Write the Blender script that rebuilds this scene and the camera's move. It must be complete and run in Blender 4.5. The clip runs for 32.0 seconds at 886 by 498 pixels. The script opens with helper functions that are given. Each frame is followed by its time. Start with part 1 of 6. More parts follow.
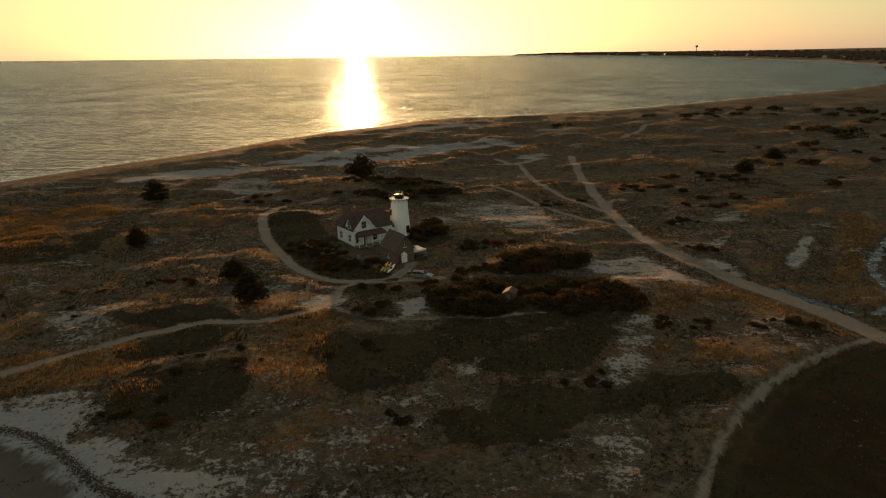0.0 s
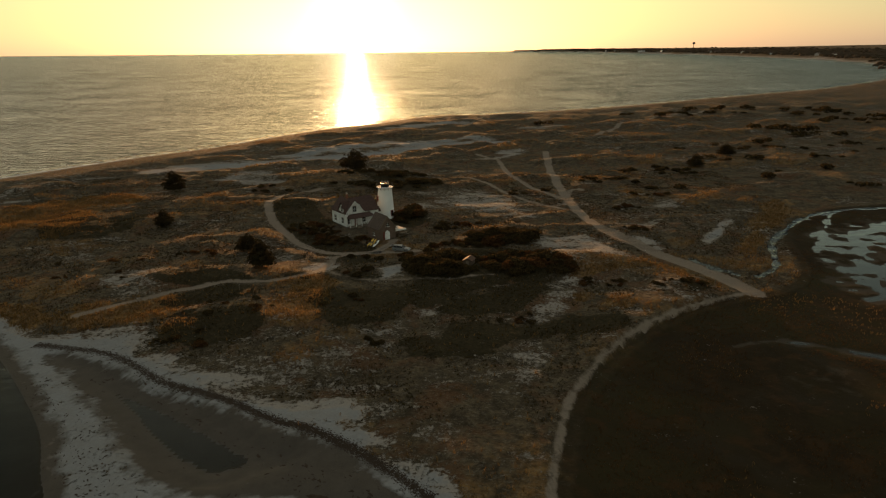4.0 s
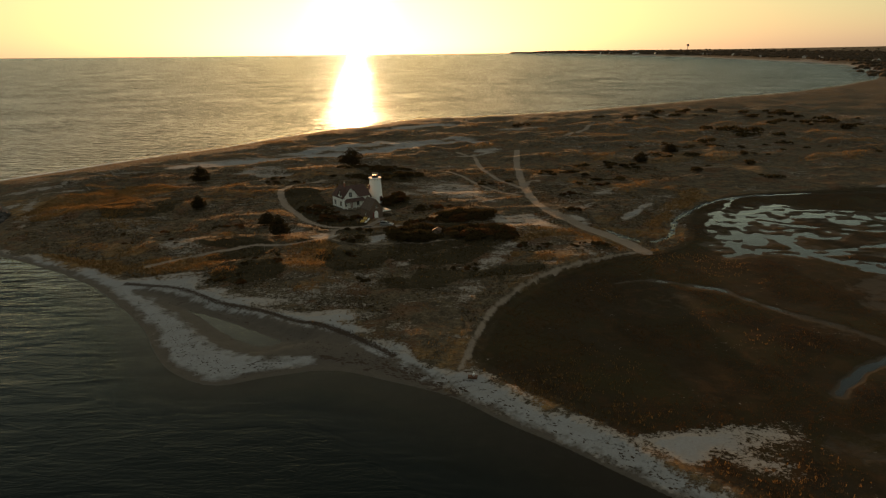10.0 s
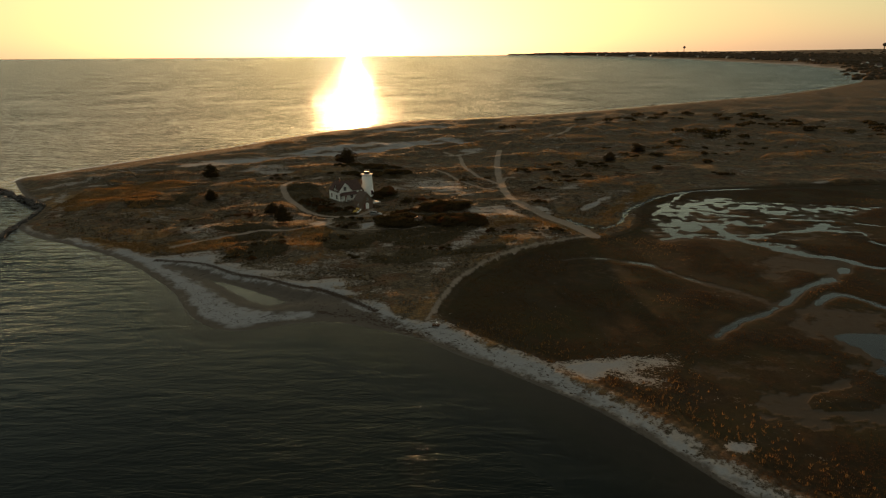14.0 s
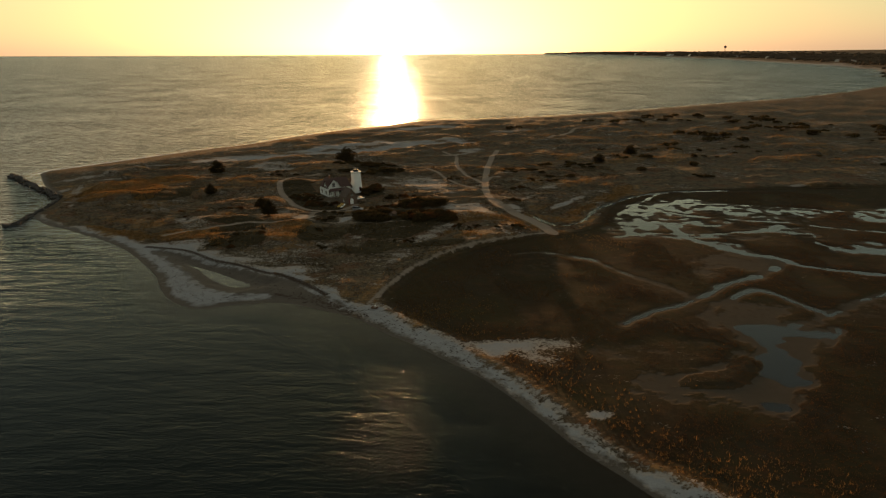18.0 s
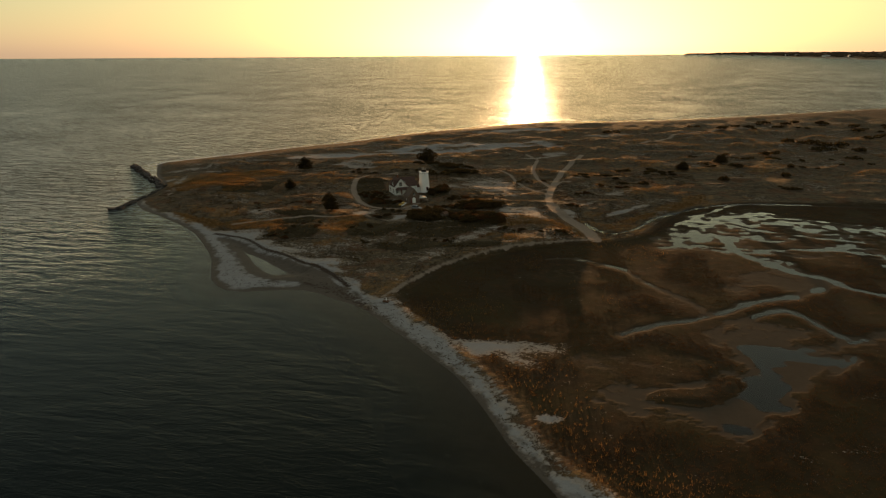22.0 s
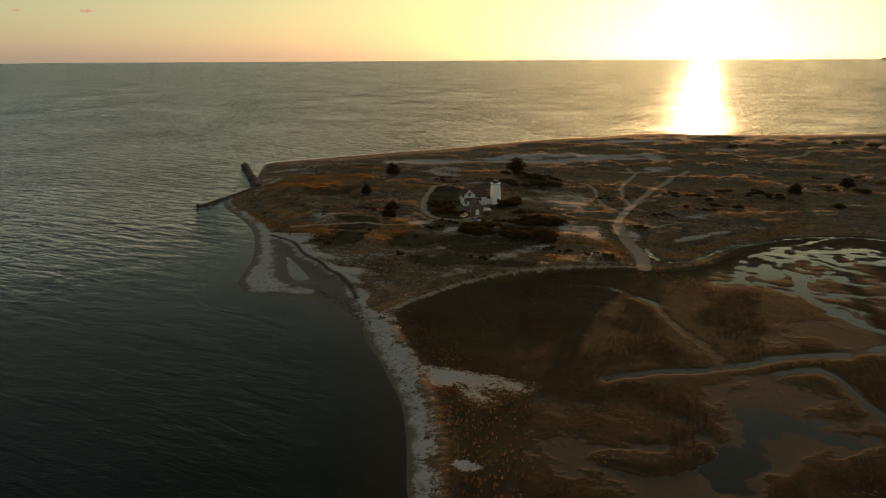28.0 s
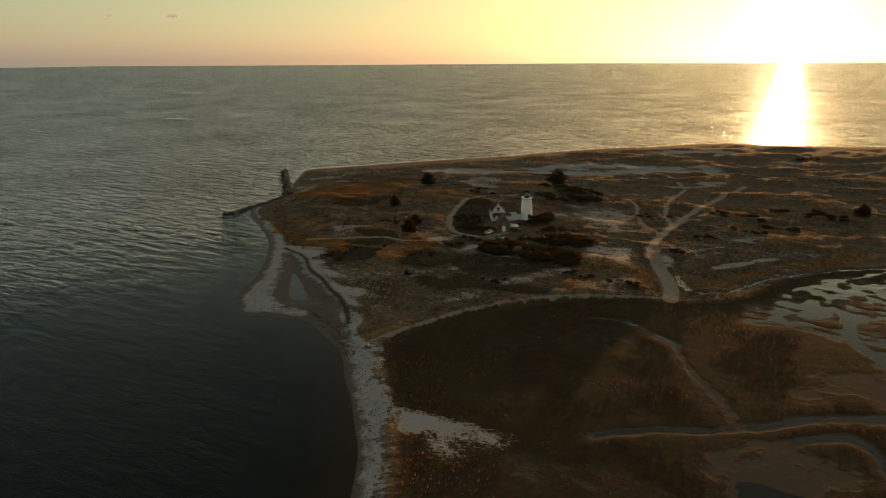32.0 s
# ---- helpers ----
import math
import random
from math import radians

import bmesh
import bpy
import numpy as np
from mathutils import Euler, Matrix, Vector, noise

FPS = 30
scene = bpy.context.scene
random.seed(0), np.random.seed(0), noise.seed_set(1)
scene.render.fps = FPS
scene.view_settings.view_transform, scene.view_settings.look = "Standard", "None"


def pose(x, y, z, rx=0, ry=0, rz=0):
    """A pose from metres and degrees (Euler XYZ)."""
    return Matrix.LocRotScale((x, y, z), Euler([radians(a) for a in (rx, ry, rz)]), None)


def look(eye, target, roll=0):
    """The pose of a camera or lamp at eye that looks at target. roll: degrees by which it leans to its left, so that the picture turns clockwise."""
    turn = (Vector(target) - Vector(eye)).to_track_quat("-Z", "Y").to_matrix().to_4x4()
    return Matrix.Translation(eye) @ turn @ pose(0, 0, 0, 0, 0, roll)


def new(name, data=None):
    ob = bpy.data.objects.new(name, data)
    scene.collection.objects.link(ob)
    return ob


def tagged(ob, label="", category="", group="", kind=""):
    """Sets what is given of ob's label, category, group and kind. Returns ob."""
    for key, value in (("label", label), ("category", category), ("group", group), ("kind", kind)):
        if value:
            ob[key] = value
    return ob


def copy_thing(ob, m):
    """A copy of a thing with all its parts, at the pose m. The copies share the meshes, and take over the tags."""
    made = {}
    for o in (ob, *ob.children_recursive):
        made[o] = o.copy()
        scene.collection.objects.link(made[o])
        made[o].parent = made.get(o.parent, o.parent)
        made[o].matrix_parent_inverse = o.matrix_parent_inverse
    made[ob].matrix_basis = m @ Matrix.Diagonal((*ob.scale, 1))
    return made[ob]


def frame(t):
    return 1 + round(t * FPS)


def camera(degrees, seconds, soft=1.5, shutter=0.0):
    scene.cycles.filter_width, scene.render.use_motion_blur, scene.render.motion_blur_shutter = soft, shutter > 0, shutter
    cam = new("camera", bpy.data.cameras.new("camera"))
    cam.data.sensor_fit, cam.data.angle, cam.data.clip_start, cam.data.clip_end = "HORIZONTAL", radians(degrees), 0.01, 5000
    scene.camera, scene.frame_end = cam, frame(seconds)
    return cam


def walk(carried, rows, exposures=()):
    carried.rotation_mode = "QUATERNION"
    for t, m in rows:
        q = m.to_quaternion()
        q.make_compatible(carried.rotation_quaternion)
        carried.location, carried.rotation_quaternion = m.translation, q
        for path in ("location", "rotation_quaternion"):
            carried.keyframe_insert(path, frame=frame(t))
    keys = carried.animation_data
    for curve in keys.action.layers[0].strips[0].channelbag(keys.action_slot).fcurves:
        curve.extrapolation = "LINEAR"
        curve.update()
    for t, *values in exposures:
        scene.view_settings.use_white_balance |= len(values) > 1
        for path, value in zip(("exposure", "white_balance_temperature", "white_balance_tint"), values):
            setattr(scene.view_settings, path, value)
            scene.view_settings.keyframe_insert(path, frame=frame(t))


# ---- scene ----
cam = camera(67.4, 32.0, soft=1.2)
PATH = [
    (0, (-2.4, 8.812, 43.875), (-2.4, 10.731, 43.31), -0.8),
    (1, (-0.82, 1.85, 44.932), (-0.82, 3.767, 44.362), -0.8),
    (2, (0.717, -5.439, 45.921), (0.717, -3.523, 45.349), -0.7),
    (3, (2.164, -13.023, 46.9), (2.165, -11.108, 46.325), -0.7),
    (3.5, (2.818, -16.991, 47.447), (2.82, -15.076, 46.871), -0.7),
    (5.5, (5.369, -32.558, 49.363), (5.372, -30.643, 48.785), -0.6),
    (6, (5.98, -36.583, 49.709), (5.982, -34.668, 49.134), -0.7),
    (7, (7.167, -44.451, 50.517), (7.17, -42.535, 49.943), -0.7),
    (8, (8.372, -52.552, 51.435), (8.375, -50.636, 50.861), -0.8),
    (9, (9.385, -60.816, 52.584), (9.39, -58.9, 52.01), -0.8),
    (10, (10.48, -68.687, 53.688), (10.487, -66.771, 53.114), -0.7),
    (11, (11.493, -76.913, 54.689), (11.503, -74.997, 54.116), -0.6),
    (12, (12.762, -85.315, 55.942), (12.774, -83.399, 55.367), -0.6),
    (13, (14.264, -93.662, 56.953), (14.275, -91.746, 56.379), -0.6),
    (14, (16.576, -100.822, 57.653), (16.586, -98.905, 57.082), -0.6),
    (14.5, (18.306, -103.853, 58.035), (18.317, -101.937, 57.464), -0.6),
    (16.5, (29.445, -112.279, 59.237), (29.417, -110.362, 58.666), -0.5),
    (17, (32.781, -114.273, 60.009), (32.735, -112.358, 59.435), -0.4),
    (18, (39.864, -116.459, 60.525), (39.766, -114.546, 59.95), -0.4),
    (19, (47.279, -118.07, 61.02), (47.092, -116.163, 60.445), -0.5),
    (20, (54.592, -119.07, 61.529), (54.309, -117.175, 60.954), -0.6),
    (21, (61.654, -119.209, 61.902), (61.277, -117.33, 61.329), -0.6),
    (22, (68.938, -118.478, 62.11), (68.468, -116.619, 61.539), -0.5),
    (23, (76.282, -117.299, 62.394), (75.725, -115.464, 61.824), -0.5),
    (24, (83.34, -115.376, 62.564), (82.701, -113.568, 61.996), -0.5),
    (25, (89.421, -112.655, 62.929), (88.703, -110.876, 62.363), -0.6),
    (25.5, (92.165, -110.883, 63.027), (91.41, -109.12, 62.462), -0.7),
    (27.5, (100.164, -101.516, 63.798), (99.297, -99.803, 63.239), -0.55),
    (28, (101.828, -98.623, 64.071), (100.936, -96.922, 63.512), -0.43),
    (29, (104.764, -93.477, 64.709), (103.825, -91.802, 64.153), -0.43),
    (30, (107.072, -88.017, 65.011), (106.09, -86.365, 64.456), -0.43),
    (31, (108.744, -82.682, 65.427), (107.719, -81.057, 64.873), -0.43),
    (32, (110.373, -77.432, 65.835), (109.305, -75.833, 65.285), -0.43),
]
walk(cam, [(t, look(eye, target, roll)) for t, eye, target, roll in PATH],
     exposures=[(0.0, 0.14, 6180, 19), (32.0, 0.14, 6180, 19)])
SUN_EL, SUN_AZ = 1.9, -6.9      # degrees; azimuth from +y towards +x

# ---------------------------------------------------------------- light
world = bpy.data.worlds.new("world")
scene.world = world
world.use_nodes = True
wt = world.node_tree
wt.nodes.clear()
sky = wt.nodes.new("ShaderNodeTexSky")
sky.sky_type, sky.sun_disc = "NISHITA", False
sky.sun_elevation, sky.sun_rotation = radians(SUN_EL), radians(SUN_AZ % 360)
sky.altitude, sky.air_density, sky.dust_density, sky.ozone_density = 0, 1.0, 0.85, 1.0
back = wt.nodes.new("ShaderNodeBackground")
back.inputs["Strength"].default_value = 0.15
wout = wt.nodes.new("ShaderNodeOutputWorld")
glow = wt.nodes.new("ShaderNodeMix")      # the low sun's own glow
glow.data_type, glow.blend_type = "RGBA", "MULTIPLY"
glow.inputs[0].default_value = 1.0
glow.inputs[7].default_value = (0.73, 0.93, 0.44, 1)
wt.links.new(sky.outputs[0], glow.inputs[6])
pale = wt.nodes.new("ShaderNodeHueSaturation")
pale.inputs["Saturation"].default_value = 0.85
wt.links.new(glow.outputs[2], pale.inputs["Color"])
SUN_E, SUN_A = radians(SUN_EL), radians(SUN_AZ)
sun_dir = Vector((math.sin(SUN_A) * math.cos(SUN_E), math.cos(SUN_A) * math.cos(SUN_E), math.sin(SUN_E)))


def added(a, color):
    """One more light of the sky on top of another."""
    n = wt.nodes.new("ShaderNodeMix")
    n.data_type, n.blend_type = "RGBA", "ADD"
    n.inputs[0].default_value = 1.0
    wt.links.new(a, n.inputs[6])
    if isinstance(color, tuple):
        n.inputs[7].default_value = (*color, 1)
    else:
        wt.links.new(color, n.inputs[7])
    return n.outputs[2]


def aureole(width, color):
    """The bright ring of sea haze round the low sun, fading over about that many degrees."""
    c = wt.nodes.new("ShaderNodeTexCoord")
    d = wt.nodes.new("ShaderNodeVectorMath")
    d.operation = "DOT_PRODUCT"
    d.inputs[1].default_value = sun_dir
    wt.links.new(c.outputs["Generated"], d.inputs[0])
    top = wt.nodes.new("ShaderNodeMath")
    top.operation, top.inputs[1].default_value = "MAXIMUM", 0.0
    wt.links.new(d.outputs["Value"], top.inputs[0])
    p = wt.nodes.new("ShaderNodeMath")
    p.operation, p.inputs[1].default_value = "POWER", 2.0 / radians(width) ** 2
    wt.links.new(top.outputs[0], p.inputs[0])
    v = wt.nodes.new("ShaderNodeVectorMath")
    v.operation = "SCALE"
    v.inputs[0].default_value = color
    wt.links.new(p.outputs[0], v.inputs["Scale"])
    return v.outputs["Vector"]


def overhead(color):
    """A light that grows from the horizon to the zenith."""
    c = wt.nodes.new("ShaderNodeTexCoord")
    d = wt.nodes.new("ShaderNodeVectorMath")
    d.operation = "DOT_PRODUCT"
    d.inputs[1].default_value = (0, 0, 1)
    wt.links.new(c.outputs["Generated"], d.inputs[0])
    top = wt.nodes.new("ShaderNodeMath")
    top.operation, top.inputs[1].default_value = "MAXIMUM", 0.0
    wt.links.new(d.outputs["Value"], top.inputs[0])
    v = wt.nodes.new("ShaderNodeVectorMath")
    v.operation = "SCALE"
    v.inputs[0].default_value = color
    wt.links.new(top.outputs[0], v.inputs["Scale"])
    return v.outputs["Vector"]


light = added(pale.outputs[0], (1.26, 1.22, 1.04))      # sea haze spreads the light over the whole sky
light = added(light, overhead((0.0, 0.05, 0.24)))      # the blue left in the sky overhead
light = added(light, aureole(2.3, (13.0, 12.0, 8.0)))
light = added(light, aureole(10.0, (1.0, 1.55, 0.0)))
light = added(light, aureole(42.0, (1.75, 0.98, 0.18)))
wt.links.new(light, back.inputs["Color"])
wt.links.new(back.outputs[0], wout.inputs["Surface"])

sun_data = bpy.data.lights.new("sun", "SUN")
sun_data.energy, sun_data.angle, sun_data.color = 4.8, radians(0.6), (1.0, 0.5, 0.17)
sun = new("sun", sun_data)
sun.matrix_world = look(sun_dir * 500, (0, 0, 0))

# ---------------------------------------------------------------- materials


class Mat:
    """A node material with one Principled shader and short ways to add nodes."""

    def __init__(self, name, rough=0.8, metal=0.0):
        self.m = bpy.data.materials.new(name)
        self.m.use_nodes = True
        self.t = self.m.node_tree
        self.b = self.t.nodes["Principled BSDF"]
        self.out = self.t.nodes["Material Output"]
        self.b.inputs["Roughness"].default_value = rough
        self.b.inputs["Metallic"].default_value = metal
        self.b.inputs["Specular IOR Level"].default_value = 0.25

    def node(self, kind, **values):
        n = self.t.nodes.new(kind)
        for key, value in values.items():
            k = key.replace("_", " ")
            n.inputs[k].default_value = value
        return n

    def link(self, a, b):
        self.t.links.new(a, b)

    def attr(self, name):
        n = self.t.nodes.new("ShaderNodeAttribute")
        n.attribute_name = name
        return n.outputs["Fac"]

    def place(self, scale=(1, 1, 1), turn=0.0, own=False):
        c = self.t.nodes.new("ShaderNodeTexCoord" if own else "ShaderNodeNewGeometry")
        m = self.t.nodes.new("ShaderNodeMapping")
        m.inputs["Scale"].default_value = scale
        m.inputs["Rotation"].default_value = (0, 0, radians(turn))
        self.link(c.outputs["Object" if own else "Position"], m.inputs["Vector"])
        return m.outputs[0]

    def noise(self, scale, detail=4, rough=0.55, at=None, warp=0.0):
        n = self.node("ShaderNodeTexNoise", Scale=scale, Detail=detail, Roughness=rough, Distortion=warp)
        self.link(at if at is not None else self.place(), n.inputs["Vector"])
        return n.outputs["Fac"]

    def ramp(self, value, stops):
        r = self.t.nodes.new("ShaderNodeValToRGB")
        e = r.color_ramp.elements
        while len(e) < len(stops):
            e.new(0.5)
        for el, (p, c) in zip(e, stops):
            el.position, el.color = p, (*((c, c, c) if isinstance(c, (int, float)) else c), 1)
        self.link(value, r.inputs[0])
        return r.outputs[0]

    def mix(self, fac, a, b, way="MIX"):
        n = self.t.nodes.new("ShaderNodeMix")
        n.data_type, n.blend_type = "RGBA", way
        for v, s in ((fac, n.inputs[0]), (a, n.inputs[6]), (b, n.inputs[7])):
            if isinstance(v, (int, float)):
                s.default_value = v
            elif isinstance(v, tuple):
                s.default_value = (*v, 1)
            else:
                self.link(v, s)
        return n.outputs[2]

    def math(self, op, a, b=0.0, clamp=False):
        n = self.t.nodes.new("ShaderNodeMath")
        n.operation, n.use_clamp = op, clamp
        for v, s in ((a, n.inputs[0]), (b, n.inputs[1])):
            if isinstance(v, (int, float)):
                s.default_value = v
            else:
                self.link(v, s)
        return n.outputs[0]

    def random(self):
        return self.t.nodes.new("ShaderNodeObjectInfo").outputs["Random"]

    def island(self):
        return self.t.nodes.new("ShaderNodeNewGeometry").outputs["Random Per Island"]

    def color(self, v):
        if isinstance(v, tuple):
            self.b.inputs["Base Color"].default_value = (*v, 1)
        else:
            self.link(v, self.b.inputs["Base Color"])
        return self

    def bump(self, value, strength, distance):
        n = self.node("ShaderNodeBump", Strength=strength, Distance=distance)
        self.link(value, n.inputs["Height"])
        self.link(n.outputs[0], self.b.inputs["Normal"])
        return self


def plain(name, color, rough=0.7, metal=0.0, vary=0.25, scale=2.0, grain=0.01):
    """Paint or bare stuff with stains and a fine grain."""
    k = Mat(name, rough, metal)
    lo = tuple(c * (1 - vary) for c in color)
    hi = tuple(min(1, c * (1 + vary * 0.5)) for c in color)
    big, fine = k.noise(scale * 0.4, 3), k.noise(scale * 6, 4)
    c = k.mix(k.math("MULTIPLY", big, 1.0), lo, hi)
    k.color(k.mix(0.35, c, k.mix(fine, lo, hi)))
    return k.bump(fine, 0.4, grain)


def leafy(name, dark, light, glow=0.35):
    """Leaves and dry stalks: a thin stuff that lets low light through."""
    k = Mat(name, 0.9)
    c = k.mix(k.island(), dark, light)
    c = k.mix(k.math("MULTIPLY", k.noise(0.15, 3), 0.6), c, tuple(v * 0.5 for v in dark))
    k.color(c)
    k.b.inputs["Specular IOR Level"].default_value = 0.05
    tr = k.t.nodes.new("ShaderNodeBsdfTranslucent")
    k.link(c, tr.inputs["Color"])
    mx = k.t.nodes.new("ShaderNodeMixShader")
    mx.inputs[0].default_value = glow
    k.link(k.b.outputs[0], mx.inputs[1])
    k.link(tr.outputs[0], mx.inputs[2])
    k.link(mx.outputs[0], k.out.inputs["Surface"])
    return k


def ground_material():
    k = Mat("dune_ground", 0.95)
    k.b.inputs["Specular IOR Level"].default_value = 0.08
    n1, n2, n3 = k.noise(0.05, 4), k.noise(0.45, 5, 0.65), k.noise(2.6, 4, 0.7)
    tawny = k.ramp(k.math("ADD", k.attr("tawny"), k.math("MULTIPLY", k.math("SUBTRACT", k.noise(0.35, 5, 0.65), 0.5), 0.9)), [(0.38, 0.0), (0.62, 1.0)])
    grassy = k.ramp(n2, [(0.3, (0.085, 0.05, 0.02)), (0.5, (0.19, 0.11, 0.043)), (0.75, (0.34, 0.2, 0.07))])
    heath = k.ramp(n2, [(0.3, (0.034, 0.027, 0.017)), (0.5, (0.08, 0.06, 0.036)), (0.72, (0.16, 0.122, 0.072))])
    heath = k.mix(k.ramp(k.noise(0.13, 5, 0.6, warp=0.6), [(0.5, 0.0), (0.62, 0.7)]), heath, (0.125, 0.06, 0.027))
    heath = k.mix(tawny, heath, grassy)
    cover = k.ramp(k.noise(1.6, 5, 0.75), [(0.35, (0.012, 0.0105, 0.005)), (0.56, (0.036, 0.028, 0.013)), (0.74, (0.1, 0.064, 0.027))])
    mats = k.ramp(k.math("ADD", k.attr("dark"), k.math("MULTIPLY", k.math("SUBTRACT", k.noise(0.7, 6, 0.7), 0.5), 1.1)), [(0.42, 0.0), (0.56, 0.94)])
    heath = k.mix(k.ramp(k.noise(1.3, 5, 0.75), [(0.5, 0.0), (0.62, 0.6)]), heath, (0.022, 0.017, 0.009))     # small dark cushions
    heath = k.mix(k.ramp(k.noise(1.9, 5, 0.8, k.place((0.8, 1.3, 1), 30)), [(0.53, 0.0), (0.64, 0.5)]), heath, (0.24, 0.205, 0.16))     # grains of bare sand
    heath = k.mix(mats, heath, cover)
    heath = k.mix(k.math("MULTIPLY", n3, 0.3), heath, (0.036, 0.026, 0.014))
    sand = k.mix(n3, (0.18, 0.176, 0.166), (0.29, 0.284, 0.268))
    sand = k.mix(k.ramp(n2, [(0.45, 0.0), (0.75, 0.5)]), sand, (0.19, 0.168, 0.14))
    inland = k.mix(n3, (0.19, 0.164, 0.134), (0.36, 0.315, 0.262))
    sand = k.mix(k.ramp(k.attr("sand"), [(0.8, 0.0), (0.98, 1.0)]), inland, sand)
    marsh = k.mix(n2, (0.016, 0.011, 0.006), (0.046, 0.028, 0.0125))
    marsh = k.mix(k.ramp(n1, [(0.42, 0.0), (0.62, 0.85)]), marsh, (0.042, 0.033, 0.013))
    marsh = k.mix(k.ramp(k.noise(0.09, 5, 0.65, warp=1.0), [(0.5, 0.0), (0.66, 0.75)]), marsh, (0.04, 0.03, 0.018))
    marsh = k.mix(k.ramp(k.noise(0.22, 5, 0.65, warp=0.5), [(0.52, 0.0), (0.66, 0.7)]), marsh, (0.066, 0.033, 0.013))
    marsh = k.mix(k.math("MULTIPLY", n3, 0.55), marsh, (0.009, 0.008, 0.004))
    c = k.mix(k.attr("marsh"), heath, marsh)
    s = k.math("ADD", k.attr("sand"), k.math("MULTIPLY", k.math("SUBTRACT", k.noise(0.9, 5, 0.7), 0.5), 1.5))
    s = k.math("ADD", s, k.math("MULTIPLY", k.math("SUBTRACT", k.noise(0.16, 6, 0.7, k.place((0.7, 1.5, 1), 20), 0.8), 0.5), 1.9))
    s = k.math("ADD", s, k.math("MULTIPLY", k.math("SUBTRACT", k.noise(2.1, 5, 0.8), 0.5), 2.2))
    s = k.ramp(s, [(0.5, 0.0), (0.72, 1.0)])
    c = k.mix(s, c, sand)
    road = k.mix(n3, (0.17, 0.13, 0.096), (0.27, 0.215, 0.16))
    r = k.ramp(k.math("ADD", k.attr("road"), k.math("MULTIPLY", k.math("SUBTRACT", k.noise(0.35, 6, 0.7), 0.5), 1.3)), [(0.38, 0.0), (0.66, 1.0)])
    c = k.mix(r, c, road)
    wet = k.ramp(k.math("ADD", k.attr("wet"), k.math("MULTIPLY", k.math("SUBTRACT", k.noise(0.4, 6, 0.6), 0.5), 1.0)), [(0.36, 0.0), (0.66, 1.0)])
    mud = k.mix(n2, (0.052, 0.042, 0.032), (0.095, 0.079, 0.061))
    mud = k.mix(k.attr("marsh"), mud, k.mix(n2, (0.042, 0.032, 0.021), (0.07, 0.055, 0.039)))
    c = k.mix(wet, c, mud)
    k.color(c)
    k.link(k.math("SUBTRACT", 0.95, k.math("MULTIPLY", wet, k.math("SUBTRACT", 0.2, k.math("MULTIPLY", k.attr("marsh"), 0.18)))), k.b.inputs["Roughness"])
    k.link(k.math("ADD", 0.05, k.math("MULTIPLY", wet, k.math("SUBTRACT", 0.06, k.math("MULTIPLY", k.attr("marsh"), 0.05)))), k.b.inputs["Specular IOR Level"])
    h = k.math("ADD", k.math("MULTIPLY", n2, 1.0), k.math("MULTIPLY", n3, 0.5))
    h = k.math("MULTIPLY", h, k.math("SUBTRACT", 1.0, k.math("MULTIPLY", s, 0.75)))
    h = k.math("MULTIPLY", h, k.math("SUBTRACT", 1.0, k.math("MULTIPLY", k.attr("marsh"), 0.75)))
    h = k.math("MULTIPLY", h, k.math("SUBTRACT", 1.0, k.math("MULTIPLY", wet, 0.9)))
    return k.bump(h, 0.8, 0.5).m


